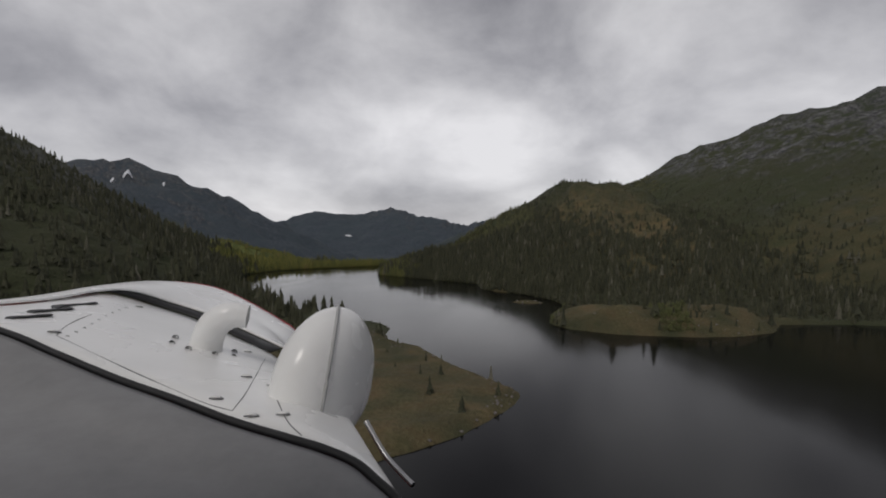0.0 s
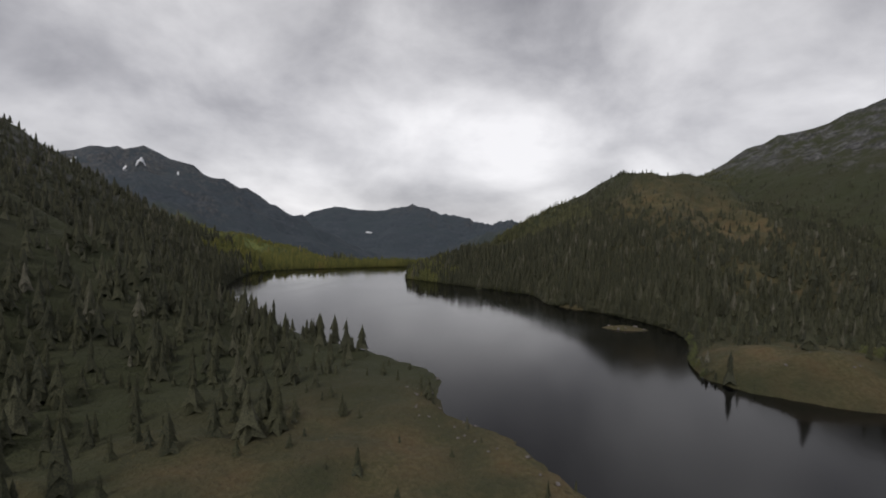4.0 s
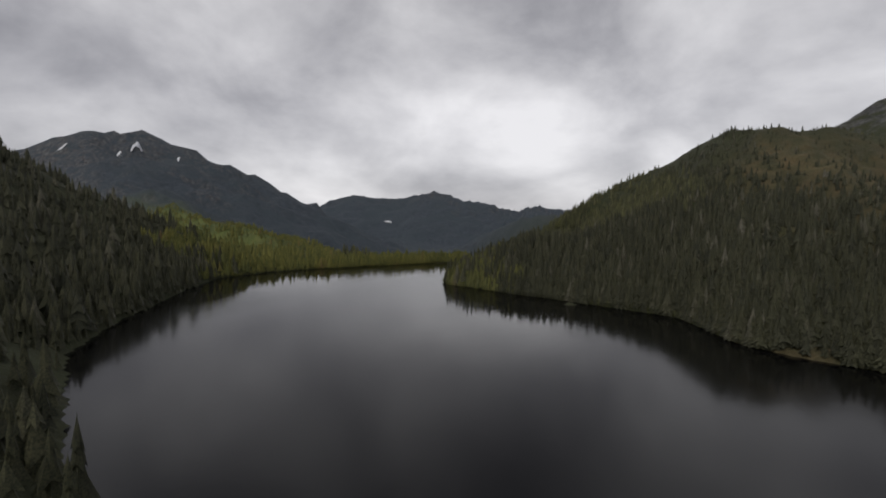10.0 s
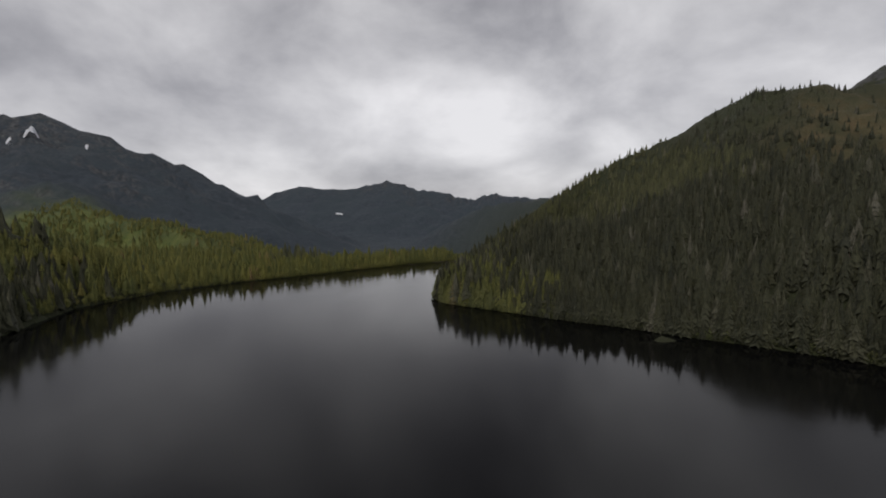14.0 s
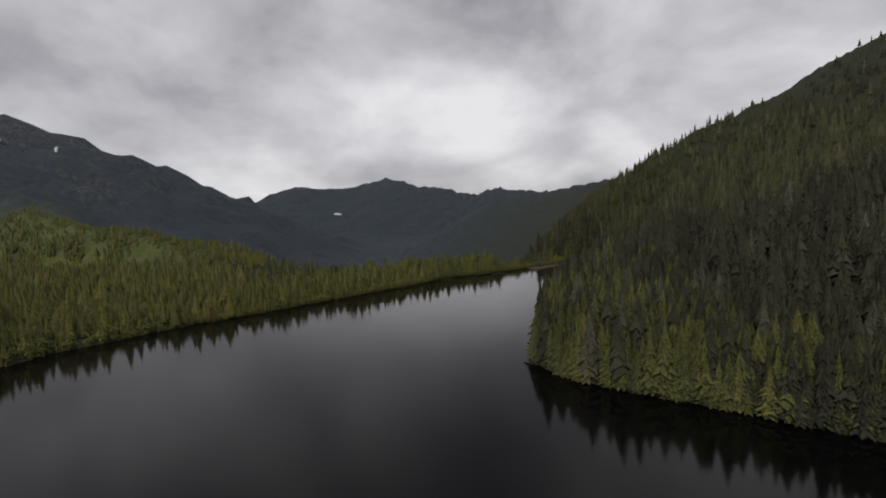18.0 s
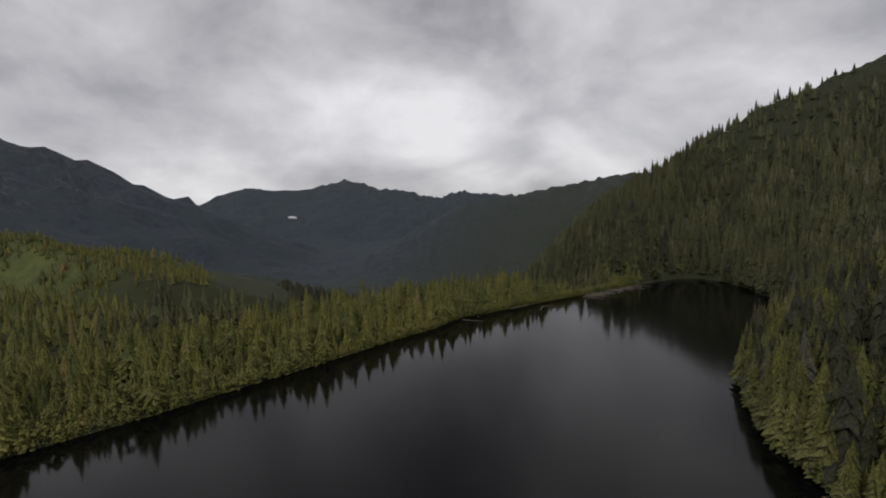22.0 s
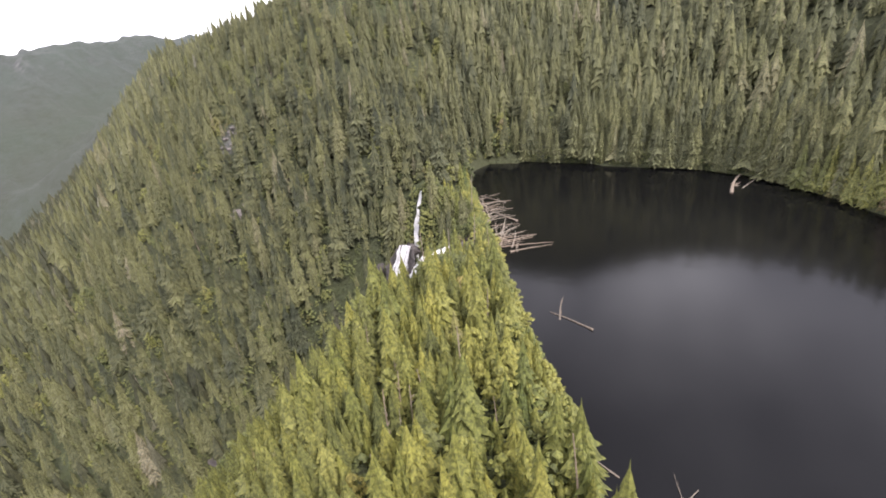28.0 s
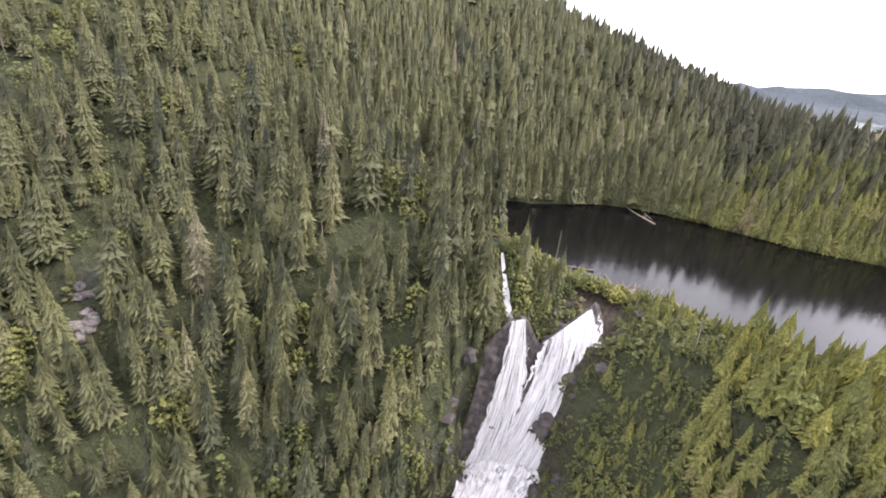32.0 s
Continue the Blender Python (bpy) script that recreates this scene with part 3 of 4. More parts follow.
def on_hill(x, y, z, rng):
    thin = 1.1 - 0.75 * np.clip((z - 85) / 60, 0, 1) - 0.45 * np.clip((x - 60) / 120, 0, 1) * np.clip((swell(x, y, 60, 51) + 0.4), 0, 1)
    return (rng.uniform(0, 1, len(x)) > cover(x, y) * 0.97) & ~((x < -95 + 40 * swell(x, y, 70, 52)) & (y > 1035)) & ~((x < -160) & (y > 960)) & (rng.uniform(0, 1, len(x)) < thin)


def round_cove(x, y):
    """The greener slope above the lake's far bay."""
    return (y > 915 + 22 * swell(x, y, 50, 82)) & (x < 45 + 25 * swell(x, y, 50, 83))


def in_north(x, y, z, rng):
    return free(x, y) & ~south_bank(x, y) & (z > -142) & ((y > 1035) | (x < -150)) & ~((x > -95 + 50 * swell(x, y, 60, 53)) & ((y < 1035) | (x > 40))) & ~on_bar(x, y)


def low_bar(x, y, z, rng):
    return on_bar(x, y) & free(x, y)


def tall_bar(x, y, z, rng):
    """The bar but for the low growth round the waterfall's brink."""
    return low_bar(x, y, z, rng) & ~beside(x, y, FALL[1:8], 34)


# single trees nearest the waterfall
def build_single_trees():
    places = scatter(61, 1000, -262, -145, 1040, 1205, in_north)[:300]
    made = []
    for k in range(8):
        v, f = conifer(shape_rng, 19, 10, shape_rng.uniform(0.7, 1.0), 0.45)
        tone = np.full(len(v), 0.1 + 0.08 * k)
        tree = new("spruce_tree")
        crown = mesh_object("crown", v * (1, 1, 1) + (0, 0, 0.02), f, M_FLANK, False, (("tone", tone),))
        crown.parent = tree
        bm = bmesh.new()
        bmesh.ops.create_cone(bm, cap_ends=True, segments=7, radius1=0.017, radius2=0.004, depth=0.96, matrix=Matrix.Translation((0, 0, 0.45)))
        me = bpy.data.meshes.new("trunk")
        bm.to_mesh(me)
        bm.free()
        me.materials.append(M_BARK)
        new("trunk", me).parent = tree
        look_of = "grey-green old spruce tree with ragged drooping branches" if k > 5 else "green spruce tree standing on the steep flank beside the waterfall"
        tagged(tree, look_of, "spruce tree", "spruces by the waterfall")
        made.append(tree)
    rng = random.Random(62)
    for n, (x, y, z) in enumerate(places):
        tall = rng.uniform(13, 27) * rng.choice((0.7, 1, 1))
        m = pose(x, y, z - 0.3, rng.uniform(-2, 2), rng.uniform(-2, 2), rng.uniform(0, 360))
        if n < len(made):
            tree = made[n]
            tree.matrix_basis = m @ Matrix.Diagonal((tall, tall, tall, 1))
        else:
            src = made[n % len(made)]
            tree = copy_thing(src, m)
            tree.scale = (tall * rng.uniform(1.0, 1.35),) * 2 + (tall,)


build_single_trees()


def glade(x, y):
    """Openings in the flank's wood where alders grow."""
    return swell(x, y, 34, 81, 2) > 0.38


def apart_from_singles(x, y, z, rng):
    ok = in_north(x, y, z, rng)
    ok = ok & (~glade(x, y) | (rng.uniform(0, 1, len(x)) < 0.25))
    return ok & ~((x > -262) & (x < -150) & (y > 1036) & (y < 1200) & (rng.uniform(0, 1, len(x)) < 0.45))


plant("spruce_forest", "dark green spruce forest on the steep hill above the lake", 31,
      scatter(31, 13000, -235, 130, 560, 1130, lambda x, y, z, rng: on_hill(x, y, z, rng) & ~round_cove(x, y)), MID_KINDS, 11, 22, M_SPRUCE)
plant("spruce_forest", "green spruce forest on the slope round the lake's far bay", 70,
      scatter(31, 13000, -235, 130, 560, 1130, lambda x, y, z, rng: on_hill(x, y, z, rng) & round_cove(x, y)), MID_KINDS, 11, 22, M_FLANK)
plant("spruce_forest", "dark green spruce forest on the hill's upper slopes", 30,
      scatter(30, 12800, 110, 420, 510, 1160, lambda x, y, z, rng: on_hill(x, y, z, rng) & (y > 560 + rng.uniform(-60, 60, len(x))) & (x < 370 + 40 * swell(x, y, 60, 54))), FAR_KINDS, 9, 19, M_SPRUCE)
plant("spruce_forest", "tall grey-green spruce forest on the flank beside the waterfall", 32,
      scatter(32, 3500, -330, -60, 1020, 1300, apart_from_singles), FLANK_KINDS, 8, 23, M_FLANK)
plant("broadleaf_trees", "rounded green alders in the openings of the flank's wood", 67,
      scatter(67, 5000, -330, -40, 1040, 1320, lambda x, y, z, rng: in_north(x, y, z, rng) & glade(x, y)), ALDER_KINDS, 4, 9, M_CAPE)
plant("spruce_forest", "spruce forest farther along the flank", 29,
      scatter(29, 8000, -430, 120, 930, 1460, lambda x, y, z, rng: in_north(x, y, z, rng) & ~((x > -330) & (x < -60) & (y > 1020) & (y < 1300))), MID_KINDS, 10, 23, M_FLANK)
plant("young_forest", "bright yellow-green young spruces on the low bar by the lake", 33,
      scatter(33, 11000, -560, -160, 700, 1060, tall_bar), NEAR_KINDS, 6, 15, M_BRIGHT)
plant("young_forest", "small yellow-green spruces filling the low bar", 60,
      scatter(60, 10500, -560, -160, 700, 1060, low_bar), MID_KINDS, 3, 8, M_BRIGHT)
plant("broadleaf_trees", "rounded yellow-green alder trees among the bar's spruces", 64,
      scatter(64, 1500, -480, -160, 850, 1060, tall_bar), ALDER_KINDS, 4, 8.5, M_BRIGHT)
plant("shrubs", "yellow-green alder shrubs along the lake bar", 34,
      scatter(34, 6000, -480, -160, 850, 1060, low_bar), BUSH_KINDS, 1.2, 3.6, M_FERN)
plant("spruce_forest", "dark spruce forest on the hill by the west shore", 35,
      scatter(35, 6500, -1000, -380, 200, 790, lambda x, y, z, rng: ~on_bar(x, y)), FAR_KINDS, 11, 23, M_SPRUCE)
plant("young_forest", "bright yellow-green woods at the foot of the west mountain", 66,
      scatter(66, 14000, -1300, -420, 770, 1500, lambda x, y, z, rng: ~on_bar(x, y) & (z > -30) & ((y < 1180) | (swell(x, y, 130, 16) > -0.55))), FAR_KINDS, 8, 17, M_BRIGHT)
plant("spruce_forest", "spruce wood behind the grassy knoll", 36,
      scatter(36, 17000, 30, 1050, 340, 1200, lambda x, y, z, rng: ((x > 345 + 40 * swell(x, y, 60, 54)) | (y < 560 + 20 * swell(x, y, 60, 55) + rng.uniform(-70, 70, len(x)))) & (rng.uniform(0.12, 1, len(x)) > cover(x, y) * 1.6) & (z < 300) & (rng.uniform(0, 1, len(x)) < 1.15 - z / 240)), FAR_KINDS, 7, 17, M_SPRUCE)
plant("spruce_forest", "distant spruce forest across the valley", 37,
      scatter(37, 9000, -450, 600, 1300, 1750, lambda x, y, z, rng: (z > -142) & (z < 230)), FAR_KINDS, 8, 17, M_SPRUCE)
plant("spruce_forest", "spruce forest on the hill's northern flank", 50,
      scatter(50, 9000, -130, 380, 1180, 1620, lambda x, y, z, rng: (z > -110) & ((x > 120) | (y > 1300))), FAR_KINDS, 9, 19, M_FLANK)
plant("spruce_forest", "spruce forest on the valley floor below the waterfall", 28,
      scatter(28, 5000, -800, -100, 1040, 1500, lambda x, y, z, rng: (z < -60) & ~((x > -430) & (y < 1460) & (rng.uniform(0, 1, len(x)) < 0.6))), FAR_KINDS, 9, 20, M_SPRUCE)
plant("spruce_trees", "scattered stunted spruces on the grassy spit and knoll", 38,
      np.concatenate([scatter(38, 420, -260, 10, 120, 380, lambda x, y, z, rng: rng.uniform(0, 1, len(x)) < 0.6 * np.clip((y - 120) / 180, 0.15, 1)),
                      scatter(39, 16, 60, 230, 385, 440, lambda x, y, z, rng: z > 1), scatter(65, 90, 120, 175, 372, 430, lambda x, y, z, rng: z > 3)]), FAR_KINDS, 3, 9, M_SPRUCE)
def along_shore(seed, line, count, inland):
    """Places on the bank beside a stretch of the shore."""
    rng = np.random.RandomState(seed)
    p = np.array(line, float)
    k, q = rng.randint(0, len(p) - 1, count), rng.uniform(0, 1, count)
    x = p[k, 0] + q * (p[k + 1, 0] - p[k, 0]) + rng.uniform(-inland, inland, count)
    y = p[k, 1] + q * (p[k + 1, 1] - p[k, 1]) + rng.uniform(-inland, inland, count)
    d, wet = reach(SHORE, x, y)
    ok = (~wet | (d < 0.9)) & (cover(x, y) < 0.5) & (y < 1052)
    z = np.maximum(land(x, y), 0.3)
    return np.stack([x, y, z], -1)[ok]


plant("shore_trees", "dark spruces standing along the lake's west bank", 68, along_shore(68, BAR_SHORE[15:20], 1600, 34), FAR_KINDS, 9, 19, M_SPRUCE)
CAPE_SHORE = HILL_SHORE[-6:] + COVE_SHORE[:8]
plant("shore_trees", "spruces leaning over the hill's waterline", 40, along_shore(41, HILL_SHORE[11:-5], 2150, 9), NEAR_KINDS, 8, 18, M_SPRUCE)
plant("shore_trees", "tall pale spruces standing round the bay's far shore", 42, along_shore(42, COVE_SHORE[7:], 620, 10), FLANK_KINDS, 13, 23, M_FLANK)
plant("shore_trees", "yellow-green spruces leaning over the cape's waterline", 53, along_shore(53, CAPE_SHORE, 1500, 9), NEAR_KINDS, 6, 15, M_CAPE)
plant("shrubs", "green alder shrubs overhanging the hill's waterline", 45, along_shore(45, HILL_SHORE[8:-5] + COVE_SHORE[7:], 2000, 4), BUSH_KINDS, 2, 4.5, M_SPRUCE)
plant("shrubs", "yellow-green alder shrubs overhanging the cape's waterline", 54, along_shore(54, CAPE_SHORE, 1000, 4), BUSH_KINDS, 2, 4.5, M_CAPE)
plant("shrubs", "yellow-green shrubs overhanging the bar's waterline", 46, along_shore(46, BAR_SHORE[:16], 2200, 4), BUSH_KINDS, 2, 4.5, M_BRIGHT)
plant("shrubs", "alders hanging over the water below the hill", 61, along_shore(61, HILL_SHORE[8:] + COVE_SHORE, 5200, 1.9), UNDER_KINDS, 2, 4.5, M_FERN)
plant("shrubs", "alders hanging over the water along the bar", 62, along_shore(62, BAR_SHORE[:14], 3000, 1.9), UNDER_KINDS, 1.6, 3.6, M_BRIGHT)
plant("young_forest", "yellow-green spruces on the cape below the hill", 47,
      scatter(47, 2800, -240, -150, 735, 935, lambda x, y, z, rng: reach(SHORE, x, y)[0] < 36), NEAR_KINDS, 8, 18, M_CAPE)
plant("young_forest", "small green spruces and alders on the shelf beside the waterfall", 48,
      scatter(48, 4200, -345, -200, 1005, 1140, lambda x, y, z, rng: south_bank(x, y) & ~beside(x, y, FALL[1:], 36.0)), NEAR_KINDS, 5, 11, M_CAPE)
plant("young_forest", "low green spruces at the waterfall's southern edge", 52,
      scatter(52, 3600, -345, -200, 1005, 1140, lambda x, y, z, rng: south_bank(x, y) & beside(x, y, FALL[1:], 38.0) & ~beside(x, y, FALL[1:], 9.5)), NEAR_KINDS, 2.5, 6.0, M_CAPE)
plant("shrubs", "green alders between the brook and the waterfall's brink", 63,
      scatter(63, 900, -226, -195, 1036, 1064, lambda x, y, z, rng: ~beside(x, y, BROOK, 1.2) & (x > -213) & (y > 1040)), BUSH_KINDS, 1.8, 4.2, M_FERN)
plant("shrubs", "low green alders along the waterfall's southern rim", 51,
      scatter(51, 2600, -305, -200, 1015, 1100, lambda x, y, z, rng: beside(x, y, RIM, 15) & ~beside(x, y, FALL[1:], 7.5)), BUSH_KINDS, 1.6, 3.6, M_FERN)
plant("shrubs", "bright green alders on the shelf beside the waterfall", 49,
      scatter(49, 2600, -345, -200, 1005, 1140, lambda x, y, z, rng: south_bank(x, y) & ~beside(x, y, FALL[1:], 8.0)), BUSH_KINDS, 1.8, 4, M_FERN)

plant("shrubs", "green alders clinging to the rock north of the waterfall", 55,
      scatter(55, 3000, -290, -198, 1040, 1130, lambda x, y, z, rng: beside(x, y, FALL[3:], 24) & ~beside(x, y, FALL[1:], 9) & ~beside(x, y, BROOK, 2.4) & ~south_bank(x, y)), BUSH_KINDS, 1.8, 4.5, M_FERN)
plant("spruce_trees", "small spruces clinging to the rock north of the waterfall", 57,
      scatter(57, 1400, -290, -198, 1040, 1130, lambda x, y, z, rng: beside(x, y, FALL[3:], 26) & ~beside(x, y, FALL[1:], 11) & ~beside(x, y, BROOK, 3) & ~south_bank(x, y)), FLANK_KINDS, 5, 14, M_FLANK)

# ---- waterfall ----


def face(u, v):
    """The rock face that the water falls over: u from its northern to its southern edge, v from brink to foot."""
    top = np.array([(-212, 1062.5, -7.0), (-211.5, 1058, -7.0), (-216.5, 1055, -12.0), (-218, 1049.5, -6.6), (-215.5, 1038, -0.9)])
    mid = np.array([(-217.5, 1067.5, -25), (-219, 1063, -25.5), (-222, 1058.5, -25), (-225.5, 1053, -22), (-228.5, 1045, -14)])
    foot = np.array([(-221, 1074, -45.5), (-223, 1070, -45.5), (-226, 1066, -44.5), (-229, 1061, -42.5), (-232, 1056, -41)])
    a, b, c = [np.stack([np.interp(u, np.linspace(0, 1, 5), row[:, k]) for k in range(3)], -1) for row in (top, mid, foot)]
    v = np.asarray(v)[..., None]
    return a * (1 - v) * (1 - 2 * v) + b * 4 * v * (1 - v) + c * v * (2 * v - 1)


def water_sheet(edges, seed, rows=130, cols=60, torn=0.25, thread=0.35):
    """Water over the face between two edges (u at the head, u at the foot), drawn into threads, with torn gaps near the head and the sides."""
    rng = np.random.RandomState(seed)
    (l0, l1), (r0, r1) = edges
    v = np.linspace(-0.03, 1.04, rows)[:, None] * np.ones((1, cols))
    w = np.linspace(0, 1, cols)[None] * np.ones((rows, 1))
    fray = 0.035 * swell(v * 60, np.zeros_like(v), 9, seed) * (np.abs(w - 0.5) > 0.42)
    u = (l0 + (l1 - l0) * np.maximum(v, 0) ** 0.8) * (1 - w) + (r0 + (r1 - r0) * np.maximum(v, 0) ** 0.8) * w + fray
    p = face(np.clip(u, 0, 1), v)
    lines = swell(w * 34 + 1.2 * v, v * 1.2, 2.6, seed + 1, 3)
    p = p + np.array((-0.62, 0.35, 0.7)) * (0.55 + thread * lines + 0.03 * rng.uniform(-1, 1, v.shape))[..., None]
    k = np.arange(rows * cols).reshape(rows, cols)
    f = np.stack([k[:-1, :-1], k[:-1, 1:], k[1:, 1:], k[1:, :-1]], -1).reshape(-1, 4)
    rim = 1 - np.clip(np.minimum(w, 1 - w) / 0.12, 0, 1)
    open_rock = swell(w * 40 + 1.5 * v, v * 5, 5.0, seed + 2, 3) - 0.9 + 2.2 * torn * (1.15 - v) + 0.7 * rim
    keep = open_rock.ravel()[f].min(axis=1) < 1.0
    return p.reshape(-1, 3), f[keep], (w * 22 + seed * 7.3).ravel(), (v * 40).ravel(), (open_rock + 0.45).ravel()


def stream(left, right, seed, rows=120, cols=36, torn=0.3, heave=0.6):
    """White water tumbling between two lines."""
    rng = np.random.RandomState(seed)
    a, b = smooth_run(left, rows), smooth_run(right, rows)
    w = np.linspace(0, 1, cols)[None, :, None]
    p = a[:, None] * (1 - w) + b[:, None] * w
    x, y = p[..., 0], p[..., 1]
    lump = swell(x, y, 5.0, seed, 3)
    p[..., 2] += 0.5 + heave * lump + 0.05 * rng.uniform(-1, 1, x.shape)
    k = np.arange(rows * cols).reshape(rows, cols)
    f = np.stack([k[:-1, :-1], k[:-1, 1:], k[1:, 1:], k[1:, :-1]], -1).reshape(-1, 4)
    q = w[..., 0] * np.ones((rows, 1))
    gap = swell(x * 1.0, y * 1.0, 6.5, seed + 3, 3) - 0.9 + torn + 1.1 * (1 - np.clip(np.minimum(q, 1 - q) / 0.22, 0, 1))
    keep = gap.ravel()[f].min(axis=1) < 1.0
    return p.reshape(-1, 3), f[keep], (q * 16 + seed).ravel(), np.repeat(np.linspace(0, 60, rows), cols), (gap + 0.36).ravel()


def smooth_run(points, count):
    p = np.array(points, float)
    t = np.linspace(0, len(p) - 1, count)
    return np.stack([np.interp(t, range(len(p)), p[:, k]) for k in range(3)], -1)


def build_waterfall():
    fall = tagged(new("waterfall"), "white waterfall in two strands plunging from the lake's rim", "waterfall", kind="structure")

    def water(name, made):
        v, f, across, along, thin = made
        mesh_object(name, v, f, M_FOAM, True, (("across", across), ("along", along), ("thin", thin))).parent = fall
    # the rock under the water, sinking into the slope at its sides
    rows, cols = 60, 60
    v, u = np.meshgrid(np.linspace(-0.06, 1.08, rows), np.linspace(-0.3, 1.3, cols), indexing="ij")
    p = face(np.clip(u, 0, 1), v)
    past = np.maximum(np.maximum(-u, u - 1), 0)
    p[..., 1] += np.where(u < 0, 1, -1) * past * 22
    p[..., 2] -= past * 26
    p += np.array((-0.62, 0.35, 0.7)) * (0.8 * swell(p[..., 0] + p[..., 2], p[..., 1], 6, 71, 4) - 0.7)[..., None]
    k = np.arange(rows * cols).reshape(rows, cols)
    mesh_object("rock_face", p.reshape(-1, 3), np.stack([k[:-1, :-1], k[:-1, 1:], k[1:, 1:], k[1:, :-1]], -1).reshape(-1, 4), M_DARK_ROCK, True).parent = fall
    water("main_fall", water_sheet(((0.52, 0.28), (1.0, 1.0)), 72, torn=0.12, thread=0.25))
    water("main_fall", water_sheet(((0.64, 0.36), (0.97, 0.92)), 75, torn=0.22, thread=0.4))
    water("side_fall", water_sheet(((0.0, 0.0), (0.29, 0.5)), 78, torn=0.16, thread=0.22))
    water("side_fall", water_sheet(((0.05, 0.03), (0.24, 0.42)), 84, torn=0.34, thread=0.35))
    z = [float(land(x, y)) for x, y in BROOK[:-1]] + [-7.2]
    left = [(x, y + 0.5 * n, h + 0.35) for (x, y), h, n in zip(BROOK, z, (0.9, 2.2, 1.9, 4.0))]
    right = [(x, y - 0.5 * n, h + 0.35) for (x, y), h, n in zip(BROOK, z, (0.9, 2.2, 1.9, 4.0))]
    water("brook", stream(left, right, 99, rows=90, cols=12, torn=0.12, heave=0.3))
    left = [(-218.5, 1074.5, -45.5), (-226, 1078.5, -49), (-234, 1086, -56), (-262, 1108, -80)]
    right = [(-232, 1055.5, -41), (-238.5, 1064.5, -45), (-244, 1075, -53), (-272, 1098, -81)]
    water("cascade", stream(left, right, 110, torn=0.18, heave=0.28))
    water("cascade", stream([(x, y - 1.5, z + 0.7) for x, y, z in left], [(x, y + 2, z + 0.7) for x, y, z in right], 117, torn=0.4, heave=0.32))
    return fall


build_waterfall()


def boulder(rng, squash=0.7):
    bm = bmesh.new()
    bmesh.ops.create_icosphere(bm, subdivisions=2, radius=1)
    for v in bm.verts:
        n = noise.noise(v.co * 1.3 + Vector((rng.uniform(0, 1) * 0.02, rng.random() * 0.02, 7.0 * squash)))
        v.co *= 1 + 0.45 * n + rng.uniform(-0.07, 0.07)
        v.co.z *= squash
    me = bpy.data.meshes.new("boulder")
    bm.to_mesh(me)
    bm.free()
    return me


def build_rocks():
    rng = random.Random(12)
    dark, pale = [boulder(rng, q) for q in (0.6, 0.8, 1.0)], [boulder(rng, q) for q in (0.5, 0.9)]
    for me in dark:
        me.materials.append(M_DARK_ROCK)
    for me in pale:
        me.materials.append(M_ROCK)

    def put(meshes, x, y, r, label, group, sink=0.25):
        ob = new("boulder", rng.choice(meshes))
        z = float(land(x, y))
        ob.matrix_basis = pose(x, y, z + r * sink, rng.uniform(-15, 15), rng.uniform(-15, 15), rng.uniform(0, 360)) @ Matrix.Diagonal((r * rng.uniform(0.8, 1.3), r * rng.uniform(0.8, 1.3), r, 1))
        tagged(ob, label, "boulder", group)
    for _ in range(90):
        a = rng.choice(FALL[2:-1])
        side = rng.choice((-1, 1)) * rng.uniform(9, 14)
        put(dark, a[0] + side * 0.6 + rng.uniform(-6, 6), a[1] + side * 0.8 + rng.uniform(-6, 6), rng.uniform(0.8, 2.6), "wet dark boulder at the waterfall's foot", "boulders of the gully")
    for _ in range(8):
        put(dark, -239 + rng.uniform(-5, 4), 1076 + rng.uniform(-5, 5), rng.uniform(1.2, 2.4), "dark boulder parting the white water", "boulders of the gully", 0.6)
    for _ in range(16):
        put(pale, -188.5 + rng.uniform(-6, 6), 1170 + rng.uniform(-4, 4), rng.uniform(0.7, 1.8), "pale lichened boulder on the wooded flank", "pale boulders")
    for _ in range(10):
        put(pale, -161 + rng.uniform(-6, 6), 1202 + rng.uniform(-6, 6), rng.uniform(1.0, 2.6), "pale lichened boulder on the wooded flank", "pale boulders")
    for _ in range(24):
        put(pale, rng.uniform(45, 215), rng.uniform(353, 385), rng.uniform(0.3, 0.9), "small grey boulder on the grassy knoll", "boulders of the knoll")
    for _ in range(60):
        k = rng.randrange(2, 11)
        a, b, q = SPIT_SHORE[k], SPIT_SHORE[k + 1], rng.random()
        inland = rng.uniform(0.5, 16)
        put(pale, a[0] + q * (b[0] - a[0]) - 0.75 * inland, a[1] + q * (b[1] - a[1]) - 0.6 * inland, rng.uniform(0.25, 0.7), "small grey boulder in the spit's grass", "boulders of the spit")
    for _ in range(6):
        put(pale, 20 + rng.uniform(-16, 16), 501 + rng.uniform(-6, 6), rng.uniform(0.5, 1.3), "low grey rock of the islet", "rocks of the islet")
    for _ in range(16):
        k = rng.randrange(len(HILL_SHORE) - 9, len(HILL_SHORE) - 1)
        a, b, q = HILL_SHORE[k], HILL_SHORE[k + 1], rng.random()
        put(pale, a[0] + q * (b[0] - a[0]) + rng.uniform(0, 2.0), a[1] + q * (b[1] - a[1]) + rng.uniform(0, 2.0), rng.uniform(0.4, 1.0), "grey boulder at the hill's waterline", "boulders of the cape")


build_rocks()


